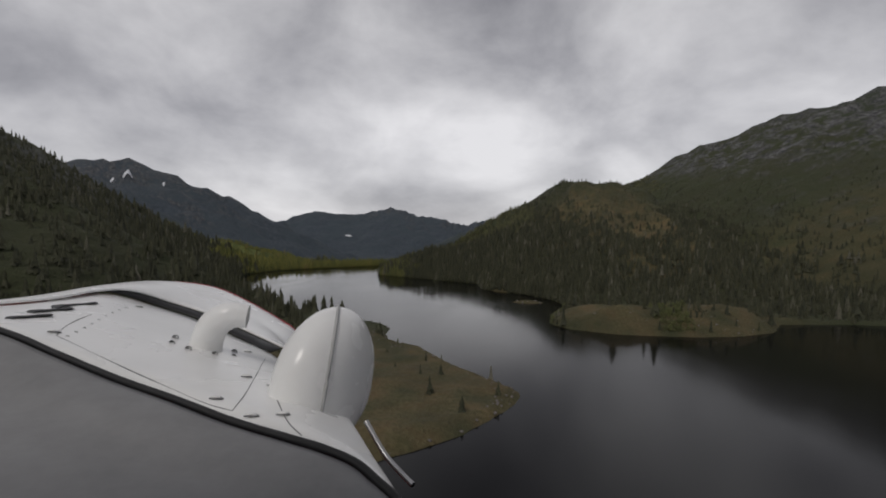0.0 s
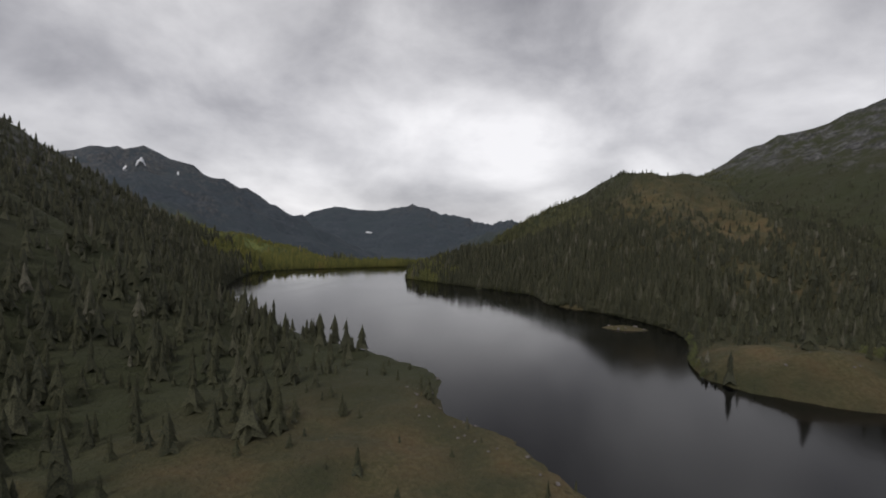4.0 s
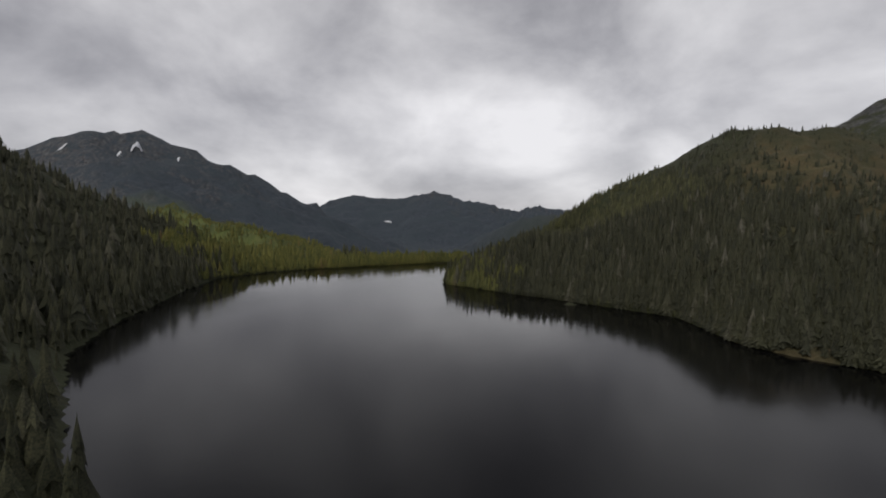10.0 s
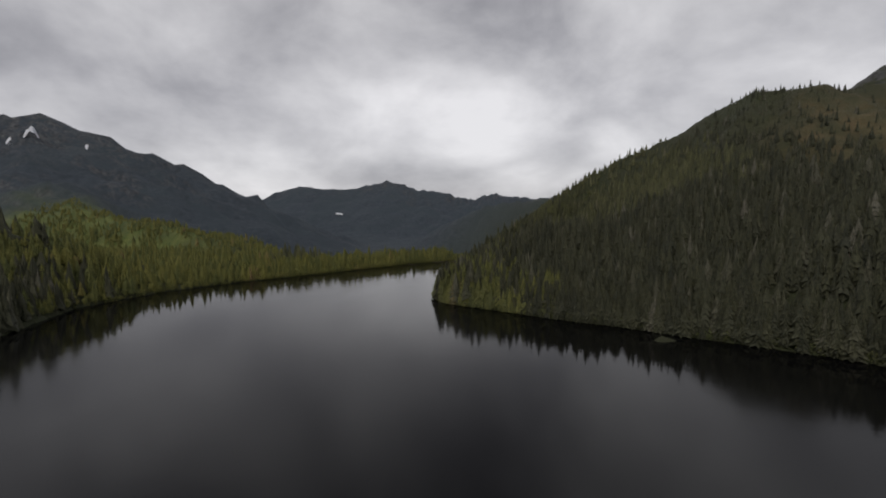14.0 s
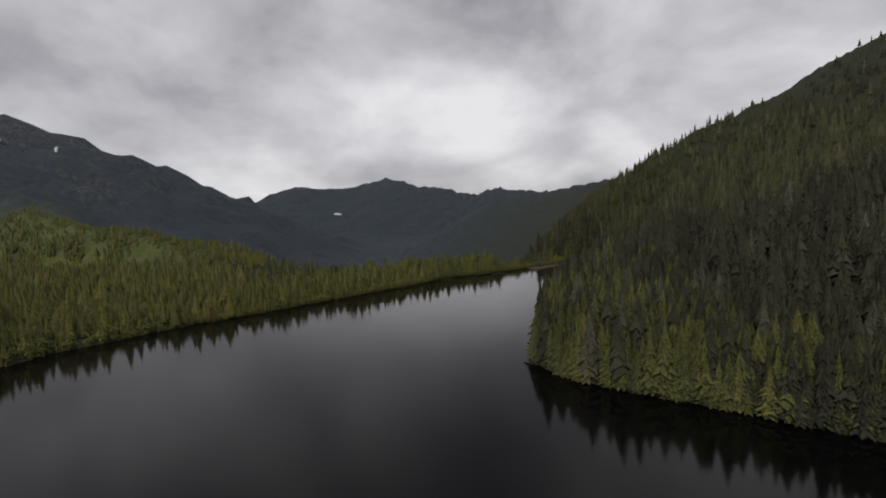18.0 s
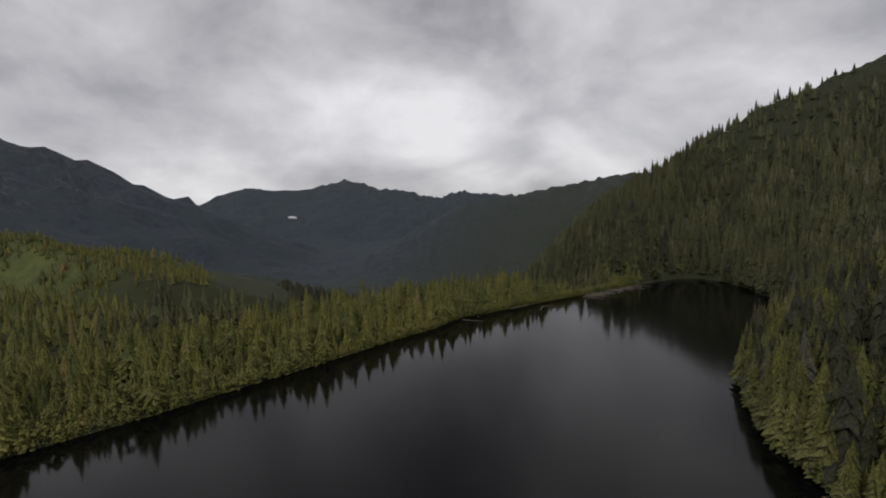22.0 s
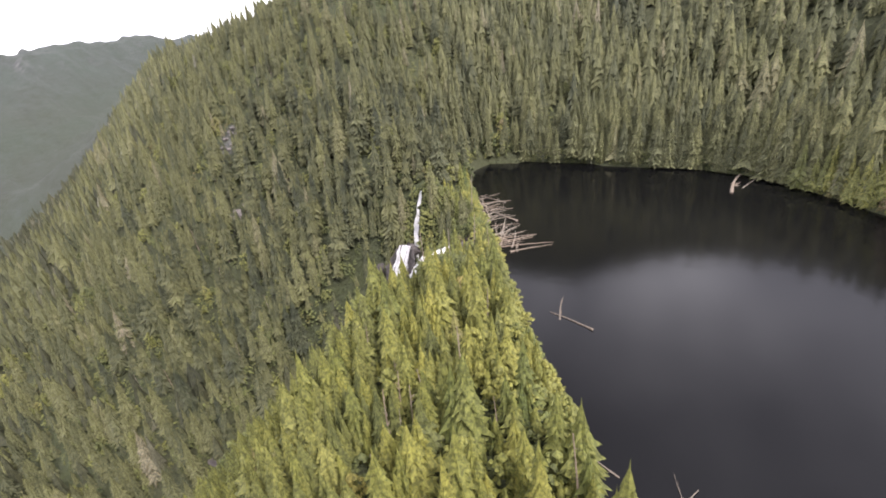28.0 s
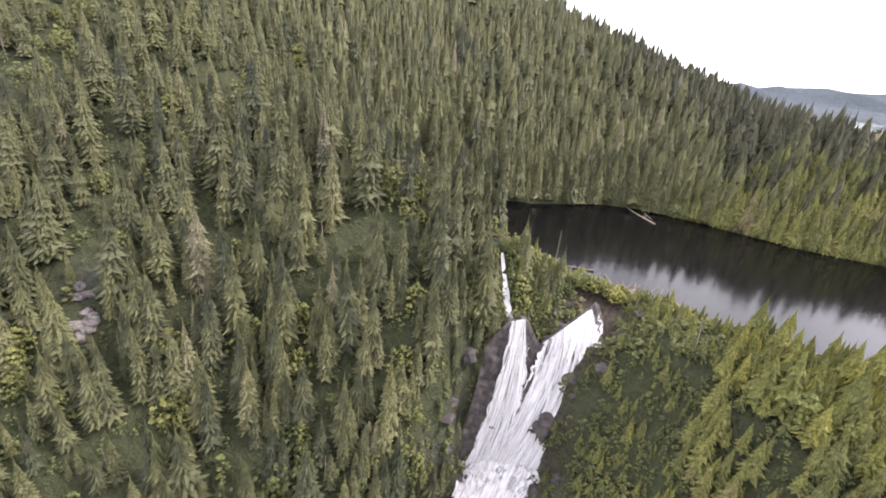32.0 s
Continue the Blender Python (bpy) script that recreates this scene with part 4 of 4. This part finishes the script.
def log_mesh(rng, rooted):
    """A drift log of length 1 along x: tapered, bent, with stubs and, for some, a root plate."""
    bm = bmesh.new()
    rings, seg, bend = 9, 8, rng.uniform(-0.03, 0.03)
    loops = []
    for i in range(rings):
        t = i / (rings - 1)
        r = 0.015 * (1 - 0.6 * t) * rng.uniform(0.9, 1.1) * (1.9 if rooted and i == 0 else 1)
        off = bend * math.sin(math.pi * t)
        loops.append([bm.verts.new((t - 0.5, off + r * math.cos(6.2832 * k / seg), r * math.sin(6.2832 * k / seg))) for k in range(seg)])
    for a, b in zip(loops, loops[1:]):
        for k in range(seg):
            bm.faces.new((a[k], a[(k + 1) % seg], b[(k + 1) % seg], b[k]))
    bm.faces.new(loops[0][::-1]), bm.faces.new(loops[-1])
    for _ in range(5):
        t, a, n = rng.uniform(0.1, 0.9), rng.uniform(0, 6.28), rng.uniform(0.03, 0.09)
        top = Vector((t - 0.5 + n * 0.5, n * math.cos(a), abs(n * math.sin(a))))
        tri = [bm.verts.new((t - 0.5 + dx, dy, 0)) for dx, dy in ((-0.007, -0.006), (0.007, -0.006), (0, 0.008))]
        tip = bm.verts.new(top)
        for k in range(3):
            bm.faces.new((tri[k], tri[(k + 1) % 3], tip))
    me = bpy.data.meshes.new("drift_log")
    bm.to_mesh(me)
    bm.free()
    me.materials.append(M_DEAD)
    return me


def build_logs():
    rng = random.Random(15)
    kinds = [log_mesh(rng, k % 2) for k in range(6)]

    def lay(x, y, length, turn, z=0.12, label="bleached drift log afloat at the lake's edge"):
        ob = new("drift_log", rng.choice(kinds))
        ob.matrix_basis = pose(x, y, z, rng.uniform(-1.5, 1.5), rng.uniform(-1, 1), turn) @ Matrix.Diagonal((length, length * rng.uniform(0.7, 1.3), length * rng.uniform(0.7, 1.1), 1))
        tagged(ob, label, "log", "drift logs")
    # jam between the bar and the bay
    for _ in range(44):
        t = rng.random()
        x, y = -174 - 43 * t, 1052 - 28 * t
        q = rng.uniform(0.5, 6.0)
        lay(x + 0.5 * q, y - 0.85 * q, rng.uniform(5, 15), rng.choice((-38, -25, -50, 10, 60)) + rng.uniform(-16, 16), rng.uniform(0.05, 0.5))
    for x, y, n, a in ((-184, 1043, 9, 35), (-192, 1039, 12, 30), (-203, 1031, 11, 25), (-212, 1018, 15, -62), (-214, 1016, 12, -50), (-208, 1023, 13, -55), (-247, 1008, 19, 34), (-250, 1005, 17, 36), (-244, 1009, 15, 30), (-241, 1000, 9, 12), (-245, 997, 10, 70),
                       (-256, 1001, 12, 40), (-281, 975, 10, -25), (-277, 985, 7, 65), (-277, 975, 4, 20), (-142, 967, 28, -8), (-145, 964, 11, -20), (-216, 862, 9, 35), (-222, 843, 8, 15)):
        lay(x, y, n, a)
    for _ in range(9):
        lay(-242 + rng.uniform(-7, 7), 1013.5 + rng.uniform(-3, 3), rng.uniform(4, 9), rng.uniform(10, 70), 0.9, "grey drift log stranded on the narrow beach")
    return kinds


build_logs()


def build_dead_trees():
    rng = random.Random(18)
    kinds = []
    for k in range(4):
        me = log_mesh(rng, False)
        me.transform(Matrix.Translation((0, 0, 0.5)) @ Matrix.Rotation(radians(-90), 4, "Y") @ Matrix.Diagonal((1, 0.8, 0.8, 1)))
        me.name = "dead_tree"
        kinds.append(me)
    spots = np.concatenate([scatter(81, 400, -330, -170, 950, 1050, low_bar)[:40], scatter(82, 120, -260, -100, 1060, 1250, in_north)[:34], scatter(83, 90, -225, 60, 700, 900, on_hill)[:26]])
    for x, y, z in spots:
        ob = new("dead_tree", rng.choice(kinds))
        tall = rng.uniform(7, 13)
        ob.matrix_basis = pose(x, y, z - 0.3, rng.uniform(-5, 5), rng.uniform(-5, 5), rng.uniform(0, 360)) @ Matrix.Diagonal((tall, tall, tall, 1))
        tagged(ob, "bleached dead tree trunk with broken branch stubs", "dead tree", "dead trees")


build_dead_trees()


def build_snow():
    """Old snow lying in hollows of the west mountain."""
    rng = np.random.RandomState(20)
    for x, y, rx, ry, turn in SNOW:
        n = 9
        u, v = np.meshgrid(np.linspace(-1, 1, n), np.linspace(-1, 1, n))
        k = np.sqrt(np.clip(1 - 0.5 * v * v, 0, 1))
        px, py = u * k * rx * rng.uniform(0.75, 1.2, (n, 1)), v * np.sqrt(np.clip(1 - 0.5 * u * u, 0, 1)) * ry
        a = radians(turn)
        gx, gy = x + px * math.cos(a) - py * math.sin(a), y + px * math.sin(a) + py * math.cos(a)
        z = land(gx, gy) + 3.0
        i = np.arange(n * n).reshape(n, n)
        f = np.stack([i[:-1, :-1], i[:-1, 1:], i[1:, 1:], i[1:, :-1]], -1).reshape(-1, 4)
        tagged(mesh_object("snow_patch", np.stack([gx, gy, z], -1).reshape(-1, 3), f, M_SNOW), "old snow patch in a hollow of the mountain", "snow", "snow patches")


SNOW = [(-1689, 1757, 6, 30, 60), (-1638, 1785, 5, 20, -20), (-1901, 1719, 8, 16, -30), (-2085, 1709, 7, 16, -40), (-1560, 1900, 4, 16, 30), (-1281, 3559, 26, 8, 10)]
build_snow()

plant("undergrowth", "low green undergrowth between the spruces of the flank", 43,
      scatter(43, 7500, -330, -20, 1000, 1330, lambda x, y, z, rng: ~beside(x, y, FALL[1:], 8) & ~beside(x, y, BROOK, 2.2) & ~beside(x, y, CLIFFS[0], 3.5) & ~beside(x, y, CLIFFS[1], 4.5) & ~on_bar(x, y) & (y > 1030) & (z > -95)), UNDER_KINDS, 2.0, 5.5, M_FERN)
plant("spruce_forest", "open spruce wood on the low ground west of the spit", 44,
      scatter(44, 6500, -620, -120, -120, 460, lambda x, y, z, rng: (rng.uniform(0, 1, len(x)) > cover(x, y)) & (rng.uniform(0, 1, len(x)) < np.clip((-x - 120) / 120, 0.1, 0.8))), FAR_KINDS, 8, 19, M_SPRUCE)

plant("shrubs", "low brown and green heath on the grassy spit", 56,
      scatter(56, 2600, -190, 12, 110, 380, lambda x, y, z, rng: swell(x, y, 18, 57) > -0.1), UNDER_KINDS, 0.5, 1.7, M_HEATH)
plant("shrubs", "low brown heath on the knoll", 58,
      scatter(58, 2200, 35, 240, 345, 470, lambda x, y, z, rng: (cover(x, y) > 0.3) & (swell(x, y, 18, 59) > -0.1)), UNDER_KINDS, 0.6, 2.0, M_HEATH)
plant("shrubs", "green alder thicket in the dip between the knoll's two mounds", 69,
      scatter(69, 700, 112, 152, 355, 425, lambda x, y, z, rng: np.abs(x - 131 - 0.2 * (y - 390)) < 13 + 4 * swell(x, y, 14, 58)), BUSH_KINDS, 2.0, 5.0, M_FERN)

# ---- the floatplane, where the flight begins ----
M_PAINT = plain("white_paint", (0.93, 0.93, 0.92), 0.28, 0, 0.06, 5)
M_RED = plain("red_paint", (0.34, 0.03, 0.04), 0.35, 0, 0.25, 4)
M_TRIM = plain("grey_trim", (0.27, 0.27, 0.275), 0.75, 0, 0.15, 14)
M_RUBBER = plain("black_rubber", (0.012, 0.012, 0.013), 0.55, 0, 0.3, 30)
M_SEAM = plain("grey_sealant", (0.5, 0.5, 0.5), 0.6, 0, 0.2, 20)
M_JOINT = plain("dark_joint", (0.16, 0.16, 0.165), 0.7, 0, 0.2, 20)
M_STEEL = plain("steel", (0.48, 0.48, 0.49), 0.35, 0.9, 0.2, 30)
M_WING = plain("dark_wing_paint", (0.13, 0.135, 0.135), 0.3, 0.2, 0.2, 3)


def smooth_line(points, count):
    """A rounded line of so many corners through a few points."""
    p = np.array(points, float)
    p = np.concatenate([[2 * p[0] - p[1]], p, [2 * p[-1] - p[-2]]])
    out = []
    for t in np.linspace(0, len(p) - 3 - 1e-6, count):
        i, q = int(t), t - int(t)
        a, b, c, d = p[i:i + 4]
        out.append(0.5 * (2 * b + (c - a) * q + (2 * a - 5 * b + 4 * c - d) * q * q + (3 * b - a - 3 * c + d) * q ** 3))
    return np.array(out)


def loft(lines, rows=7, bulge=0.0):
    """A smooth skin from line to line, lifted a little between them."""
    v = []
    for a, b in zip(lines, lines[1:]):
        for k in range(rows):
            q = k / rows
            v.append(a + q * (b - a) + np.array((0, 0, bulge)) * math.sin(math.pi * q))
    v.append(lines[-1])
    v = np.array(v)
    n, m = v.shape[:2]
    i = np.arange(n * m).reshape(n, m)
    return v.reshape(-1, 3), np.stack([i[:-1, :-1], i[:-1, 1:], i[1:, 1:], i[1:, :-1]], -1).reshape(-1, 4)


def tube(points, radius, sides=10, count=24):
    """A closed round rod along a line; radius one number or one for each end."""
    c = smooth_line(points, count)
    r = np.interp(np.linspace(0, 1, count), np.linspace(0, 1, len(np.atleast_1d(radius))), np.atleast_1d(radius))
    d = np.gradient(c, axis=0)
    d /= np.linalg.norm(d, axis=1)[:, None]
    side = np.cross(d, (0.13, 0.21, 0.97))
    side /= np.linalg.norm(side, axis=1)[:, None]
    up = np.cross(side, d)
    a = np.linspace(0, 2 * np.pi, sides, endpoint=False)
    v = c[:, None] + r[:, None, None] * (np.cos(a)[None, :, None] * side[:, None] + np.sin(a)[None, :, None] * up[:, None])
    v = v.reshape(-1, 3)
    f = [(i * sides + k, i * sides + (k + 1) % sides, (i + 1) * sides + (k + 1) % sides, (i + 1) * sides + k) for i in range(count - 1) for k in range(sides)]
    n = count * sides
    return v[:n], np.array(f)


def hull(stations, sides=20, power=2.6):
    """A rounded body along y from stations (y, x, z, half width, half height)."""
    a = np.linspace(0, 2 * np.pi, sides, endpoint=False)
    ca, sa = np.cos(a), np.sin(a)
    ring = np.stack([np.sign(ca) * np.abs(ca) ** (2 / power), np.sign(sa) * np.abs(sa) ** (2 / power)], -1)
    s = smooth_line(stations, len(stations) * 4)
    v = np.stack([s[:, 1, None] + s[:, 3, None] * ring[None, :, 0], np.repeat(s[:, :1], sides, 1), s[:, 2, None] + s[:, 4, None] * ring[None, :, 1]], -1)
    n = len(s)
    f = [(i * sides + k, i * sides + (k + 1) % sides, (i + 1) * sides + (k + 1) % sides, (i + 1) * sides + k) for i in range(n - 1) for k in range(sides)]
    return v.reshape(-1, 3), np.array(f)


def build_floatplane():
    """Nose, wings and floats; the windscreen stands open over the cowl."""
    plane = tagged(new("floatplane"), "white and red high-winged floatplane in flight with its windscreen open", "floatplane")
    plane.matrix_basis = aim(*PATH[0][1:]) @ Matrix.Rotation(radians(-90), 4, "X")
    turned = Matrix.Rotation(radians(21), 4, "Z")

    def piece(name, shape, material, thick=0.0, along=False, label="", under=None, flat=False):
        ob = mesh_object(name, shape[0], shape[1], material, not flat)
        ob.parent = under or plane
        if along:
            ob.data.transform(turned)
        if thick:
            mod = ob.modifiers.new("thickness", "SOLIDIFY")
            mod.thickness, mod.offset = thick, 0
        if label:
            tagged(ob, label)
        return ob
    seal = smooth_line([(-1.30, 1.15, -0.15), (-1.006, 1.05, -0.185), (-0.84, 1.0, -0.225), (-0.678, 0.95, -0.264), (-0.53, 0.9, -0.29), (-0.399, 0.85, -0.313), (-0.28, 0.8, -0.324), (-0.211, 0.77, -0.329), (-0.148, 0.74, -0.338), (-0.108, 0.71, -0.351), (-0.07, 0.68, -0.367), (-0.044, 0.66, -0.40), (-0.02, 0.64, -0.5)], 48)
    brow = [(-1.30, 1.2, -0.165), (-1.25, 1.4, -0.167), (-1.28, 1.6, -0.164), (-1.25, 1.75, -0.175), (-1.14, 1.85, -0.235), (-0.98, 1.85, -0.287), (-0.80, 1.8, -0.35), (-0.632, 1.7, -0.389)]
    flank = [(-0.447, 1.5, -0.438), (-0.292, 1.3, -0.443), (-0.19, 0.99, -0.405), (-0.115, 0.79, -0.385), (-0.04, 0.68, -0.44)]
    edge = smooth_line(brow + flank, 48)
    gap = smooth_line(brow, 40)
    front = smooth_line([(-1.37, 1.38, -0.2), (-1.50, 1.75, -0.195), (-1.571, 2.2, -0.185), (-1.479, 2.5, -0.18), (-1.284, 2.6, -0.219), (-1.093, 2.6, -0.299), (-0.868, 2.5, -0.394), (-0.76, 2.4, -0.437), (-0.66, 2.2, -0.52)], 40)
    piece("cowl_panel", loft([seal, edge], 9, 0.01), M_PAINT, 0.006)
    skin = loft([seal, edge], 9, 0.01)[0].reshape(10, 48, 3)

    def spread(r, c, lift=0.002):
        """Point of the cowl's skin: r from the seal to the edge, c along them."""
        i, j = min(int(r), 8), min(int(c), 46)
        u, v = r - i, c - j
        return skin[i, j] * (1 - u) * (1 - v) + skin[i + 1, j] * u * (1 - v) + skin[i, j + 1] * (1 - u) * v + skin[i + 1, j + 1] * u * v + (0, 0, lift)
    # the hinged panel's outline and the joint round the scoop's foot
    for line in ([(1.45, 7.6), (0.85, 11.3), (0.45, 15), (0.3, 18), (0.4, 20.2)], [(0.4, 20.2), (1.55, 21.7), (3.6, 23.7), (6.15, 25.7), (8.6, 27.4)],
                 [(1.45, 7.6), (2.9, 8.2), (4.65, 9.8), (7.4, 12.8)], [(6.0, 25.6), (2.85, 24.9), (0.9, 24.8), (0.2, 25.9)]):
        piece("panel_seam", tube([spread(*p) for p in line], 0.0017, 6, 36), M_JOINT)
    for k in range(9):
        piece("rivet", hull([(0.0, 0, 0, 0.005, 0.005), (0.003, 0, 0, 0.003, 0.003)], 8, 2.0), M_SEAM).matrix_basis = Matrix.Translation(spread(1.7 + 0.62 * k, 8.4 + 0.55 * k)) @ Matrix.Rotation(radians(70), 4, "X")
    piece("cowl_gap", loft([gap + (0, -0.01, 0.012), gap + (0.02, 0.05, 0.012)], 2), M_RUBBER, 0.004)
    piece("nose_cowl", loft([gap + (0.03, 0.06, 0.012), gap * 0.5 + front * 0.5 + (0, 0, 0.02), front], 7, 0.006), M_PAINT, 0.006)
    piece("nose_rim", tube(front[::4], 0.007, 8, 60), M_RED, label="thin red rim")
    piece("windscreen_seal", tube(seal[::4], 0.0075, 10, 70), M_RUBBER, label="black rubber seal")
    low = smooth_line([(-1.5, 1.0, -0.3), (-0.6, 0.62, -0.36), (-0.25, 0.5, -0.42), (-0.03, 0.42, -0.58)], 48)
    near = smooth_line([(-1.4, 0.5, -0.35), (-0.7, 0.35, -0.34), (-0.3, 0.3, -0.36), (0.02, 0.25, -0.5)], 48)
    piece("glareshield", loft([seal + (0, -0.012, -0.004), low * 0.5 + seal * 0.5 + (0, 0, 0.015), near], 8, 0.01), M_TRIM, 0.004, label="grey matt glareshield")
    flat = skin.reshape(-1, 3)

    def on_skin(x, y):
        """Height of the cowl's skin there."""
        d = np.hypot(flat[:, 0] - x, flat[:, 1] - y) + 1e-4
        k = np.argsort(d)[:4]
        return float((flat[k, 2] / d[k]).sum() / (1 / d[k]).sum())
    # three curled slots on the cowl
    for r0, c0, r1, c1 in ((2.5, 3.6, 4.1, 6.2), (4.5, 4.5, 5.65, 7.8), (5.9, 6.2, 6.9, 9.9)):
        line = [spread(r0 - 0.5, c0 + 0.2), spread(r0 + 0.2, c0 + 0.5), spread(0.5 * r0 + 0.5 * r1, 0.5 * c0 + 0.5 * c1), spread(r1 - 0.25, c1 - 0.4), spread(r1 + 0.1, c1)]
        v, f = tube(line, [0.012, 0.030, 0.020, 0.028, 0.010], 10, 24)
        middle = np.repeat(smooth_line(line, 24), 10, axis=0)
        piece("cowl_slot", (middle + (v - middle) * (1, 1, 0.12), f), M_RUBBER)
    vent = piece("vent_pipe", tube([(-0.70, 1.35, -0.335), (-0.685, 1.34, -0.27), (-0.655, 1.33, -0.215), (-0.61, 1.33, -0.19), (-0.565, 1.34, -0.195)], [0.052, 0.044, 0.043, 0.039, 0.033], 16, 20), M_PAINT, label="white bent vent pipe")
    for k in range(8):
        a = 0.785 * k
        piece("bolt", hull([(0.0, 0, 0, 0.009, 0.009), (0.006, 0, 0, 0.008, 0.008), (0.009, 0, 0, 0.002, 0.002)], 10, 2.0), M_STEEL, under=vent).location = (-0.695 + 0.085 * math.cos(a), 1.345 + 0.085 * math.sin(a), on_skin(-0.695 + 0.085 * math.cos(a), 1.345 + 0.085 * math.sin(a)) + 0.004)
    # rounded white air scoop with a seam round it
    bm = bmesh.new()
    bmesh.ops.create_uvsphere(bm, u_segments=28, v_segments=20, radius=1)
    for v in bm.verts:
        low_part = max(0.0, -v.co.z)
        v.co = Vector((v.co.x * (0.102 + 0.02 * low_part) - 0.03 * low_part * low_part, v.co.y * (0.19 + 0.05 * low_part), v.co.z * (0.185 + 0.03 * low_part)))
    lean = Matrix.Translation((-0.297, 1.17, -0.33)) @ Matrix.Rotation(radians(10), 4, "Y") @ Matrix.Rotation(radians(-14), 4, "Z")
    bm.transform(lean)
    me = bpy.data.meshes.new("air_scoop")
    bm.to_mesh(me)
    bm.free()
    for p in me.polygons:
        p.use_smooth = True
    me.materials.append(M_PAINT)
    scoop = new("air_scoop", me)
    scoop.parent = plane
    tagged(scoop, "smooth white rounded air scoop")
    ring = [Vector((0.104 * math.cos(a) * math.sin(0.75), -0.193 * math.cos(a) * math.cos(0.75), 0.187 * math.sin(a))) for a in np.linspace(-0.75, 2.4, 14)]
    piece("scoop_seam", tube([tuple(lean @ p) for p in ring], 0.004, 6, 50), M_SEAM, under=scoop)
    # quarter-turn fasteners
    for r, c in ((1.75, 7.4), (0.75, 19.2), (0.45, 21.6), (1.05, 24.7), (2.95, 24.9), (2.9, 22.4), (7.6, 13.9), (6.35, 23.8)):
        m = Matrix.Translation(spread(r, c, 0.003)) @ Matrix.Rotation(radians(70), 4, "X")
        fastener = piece("fastener", hull([(0.0, 0, 0, 0.012, 0.012), (0.004, 0, 0, 0.011, 0.011), (0.006, 0, 0, 0.004, 0.004)], 12, 2.0), M_PAINT)
        fastener.matrix_basis = m
        piece("washer", hull([(-0.002, 0, 0, 0.0145, 0.0145), (0.0008, 0, 0, 0.014, 0.014)], 12, 2.0), M_JOINT, under=fastener)
    piece("wing_strut_stay", tube([(-0.17, 1.02, -0.38), (-0.12, 0.98, -0.44), (-0.06, 0.92, -0.47)], 0.006, 8, 10), M_STEEL)
    # body, wings and floats
    piece("fuselage", hull([(0.25, -0.42, -0.80, 0.5, 0.28), (0.0, -0.42, -0.85, 0.62, 0.32), (-1.2, -0.42, -0.85, 0.66, 0.34), (-2.6, -0.42, -0.65, 0.60, 0.5), (-4.5, -0.42, -0.4, 0.36, 0.42), (-6.6, -0.42, -0.15, 0.08, 0.2)], 24, 3.2), M_PAINT, along=True, label="white fuselage with a rounded belly")
    piece("lower_cowl", hull([(2.75, -0.42, -0.75, 0.30, 0.22), (2.4, -0.42, -0.76, 0.42, 0.28), (1.2, -0.42, -0.80, 0.48, 0.26), (0.25, -0.42, -0.80, 0.5, 0.28)], 24, 2.6), M_RED, along=True, label="red lower engine cowl")
    piece("cabin_roof", hull([(0.1, -0.42, 0.70, 0.5, 0.03), (-0.8, -0.42, 0.72, 0.62, 0.05), (-2.6, -0.42, 0.55, 0.55, 0.10), (-3.4, -0.42, 0.2, 0.4, 0.12)], 20, 3.0), M_PAINT, along=True)
    piece("tail_fin", hull([(-6.7, -0.42, 0.6, 0.02, 0.75), (-6.2, -0.42, 0.5, 0.05, 0.65), (-5.5, -0.42, 0.1, 0.03, 0.2)], 14, 2.2), M_RED, along=True)
    piece("stabilizer", hull([(-6.6, -0.42, -0.05, 1.6, 0.02), (-6.3, -0.42, -0.05, 1.6, 0.05), (-5.9, -0.42, -0.05, 1.3, 0.02)], 16, 6.0), M_PAINT, along=True)
    for s in (-1, 1):
        x = -0.42 + s * 3.9
        wing = piece("wing", hull([(-1.75, x, 0.82, 3.4, 0.01), (-1.2, x, 0.86, 3.4, 0.06), (-0.5, x, 0.88, 3.4, 0.09), (-0.12, x, 0.86, 3.4, 0.05), (-0.05, x, 0.85, 3.38, 0.01)], 24, 8.0), M_WING, along=True, label="dark grey wing with a rounded leading edge")
        piece("wing_underside", hull([(-1.7, x, 0.79, 3.35, 0.004), (-1.2, x, 0.79, 3.35, 0.012), (-0.5, x, 0.78, 3.35, 0.012), (-0.2, x, 0.79, 3.35, 0.004)], 24, 8.0), M_RED, along=True, under=wing, label="red underside")
        piece("wing_strut", tube([(-0.42 + s * 0.64, -0.6, -0.75), (-0.42 + s * 3.1, -0.6, 0.78)], [0.045, 0.04], 12, 12), M_WING, along=True)
        piece("door_post", tube([(-0.42 + s * 0.6, -0.75, -0.6), (-0.42 + s * 0.56, -0.7, 0.7)], 0.03, 10, 8), M_PAINT, along=True)
        fx = -0.42 + s * 1.25
        piece("float", hull([(2.9, fx, -1.75, 0.05, 0.06), (2.5, fx, -1.85, 0.26, 0.22), (1.0, fx, -1.95, 0.36, 0.32), (-1.2, fx, -1.95, 0.34, 0.30), (-3.2, fx, -1.8, 0.10, 0.12)], 18, 2.8), M_PAINT, along=True, label="long white float")
        for y in (0.9, -1.1):
            piece("float_strut", tube([(fx, y, -1.68), (-0.42 + s * 0.5, y - 0.1, -0.98)], 0.035, 10, 8), M_STEEL, along=True)
    return plane


build_floatplane()
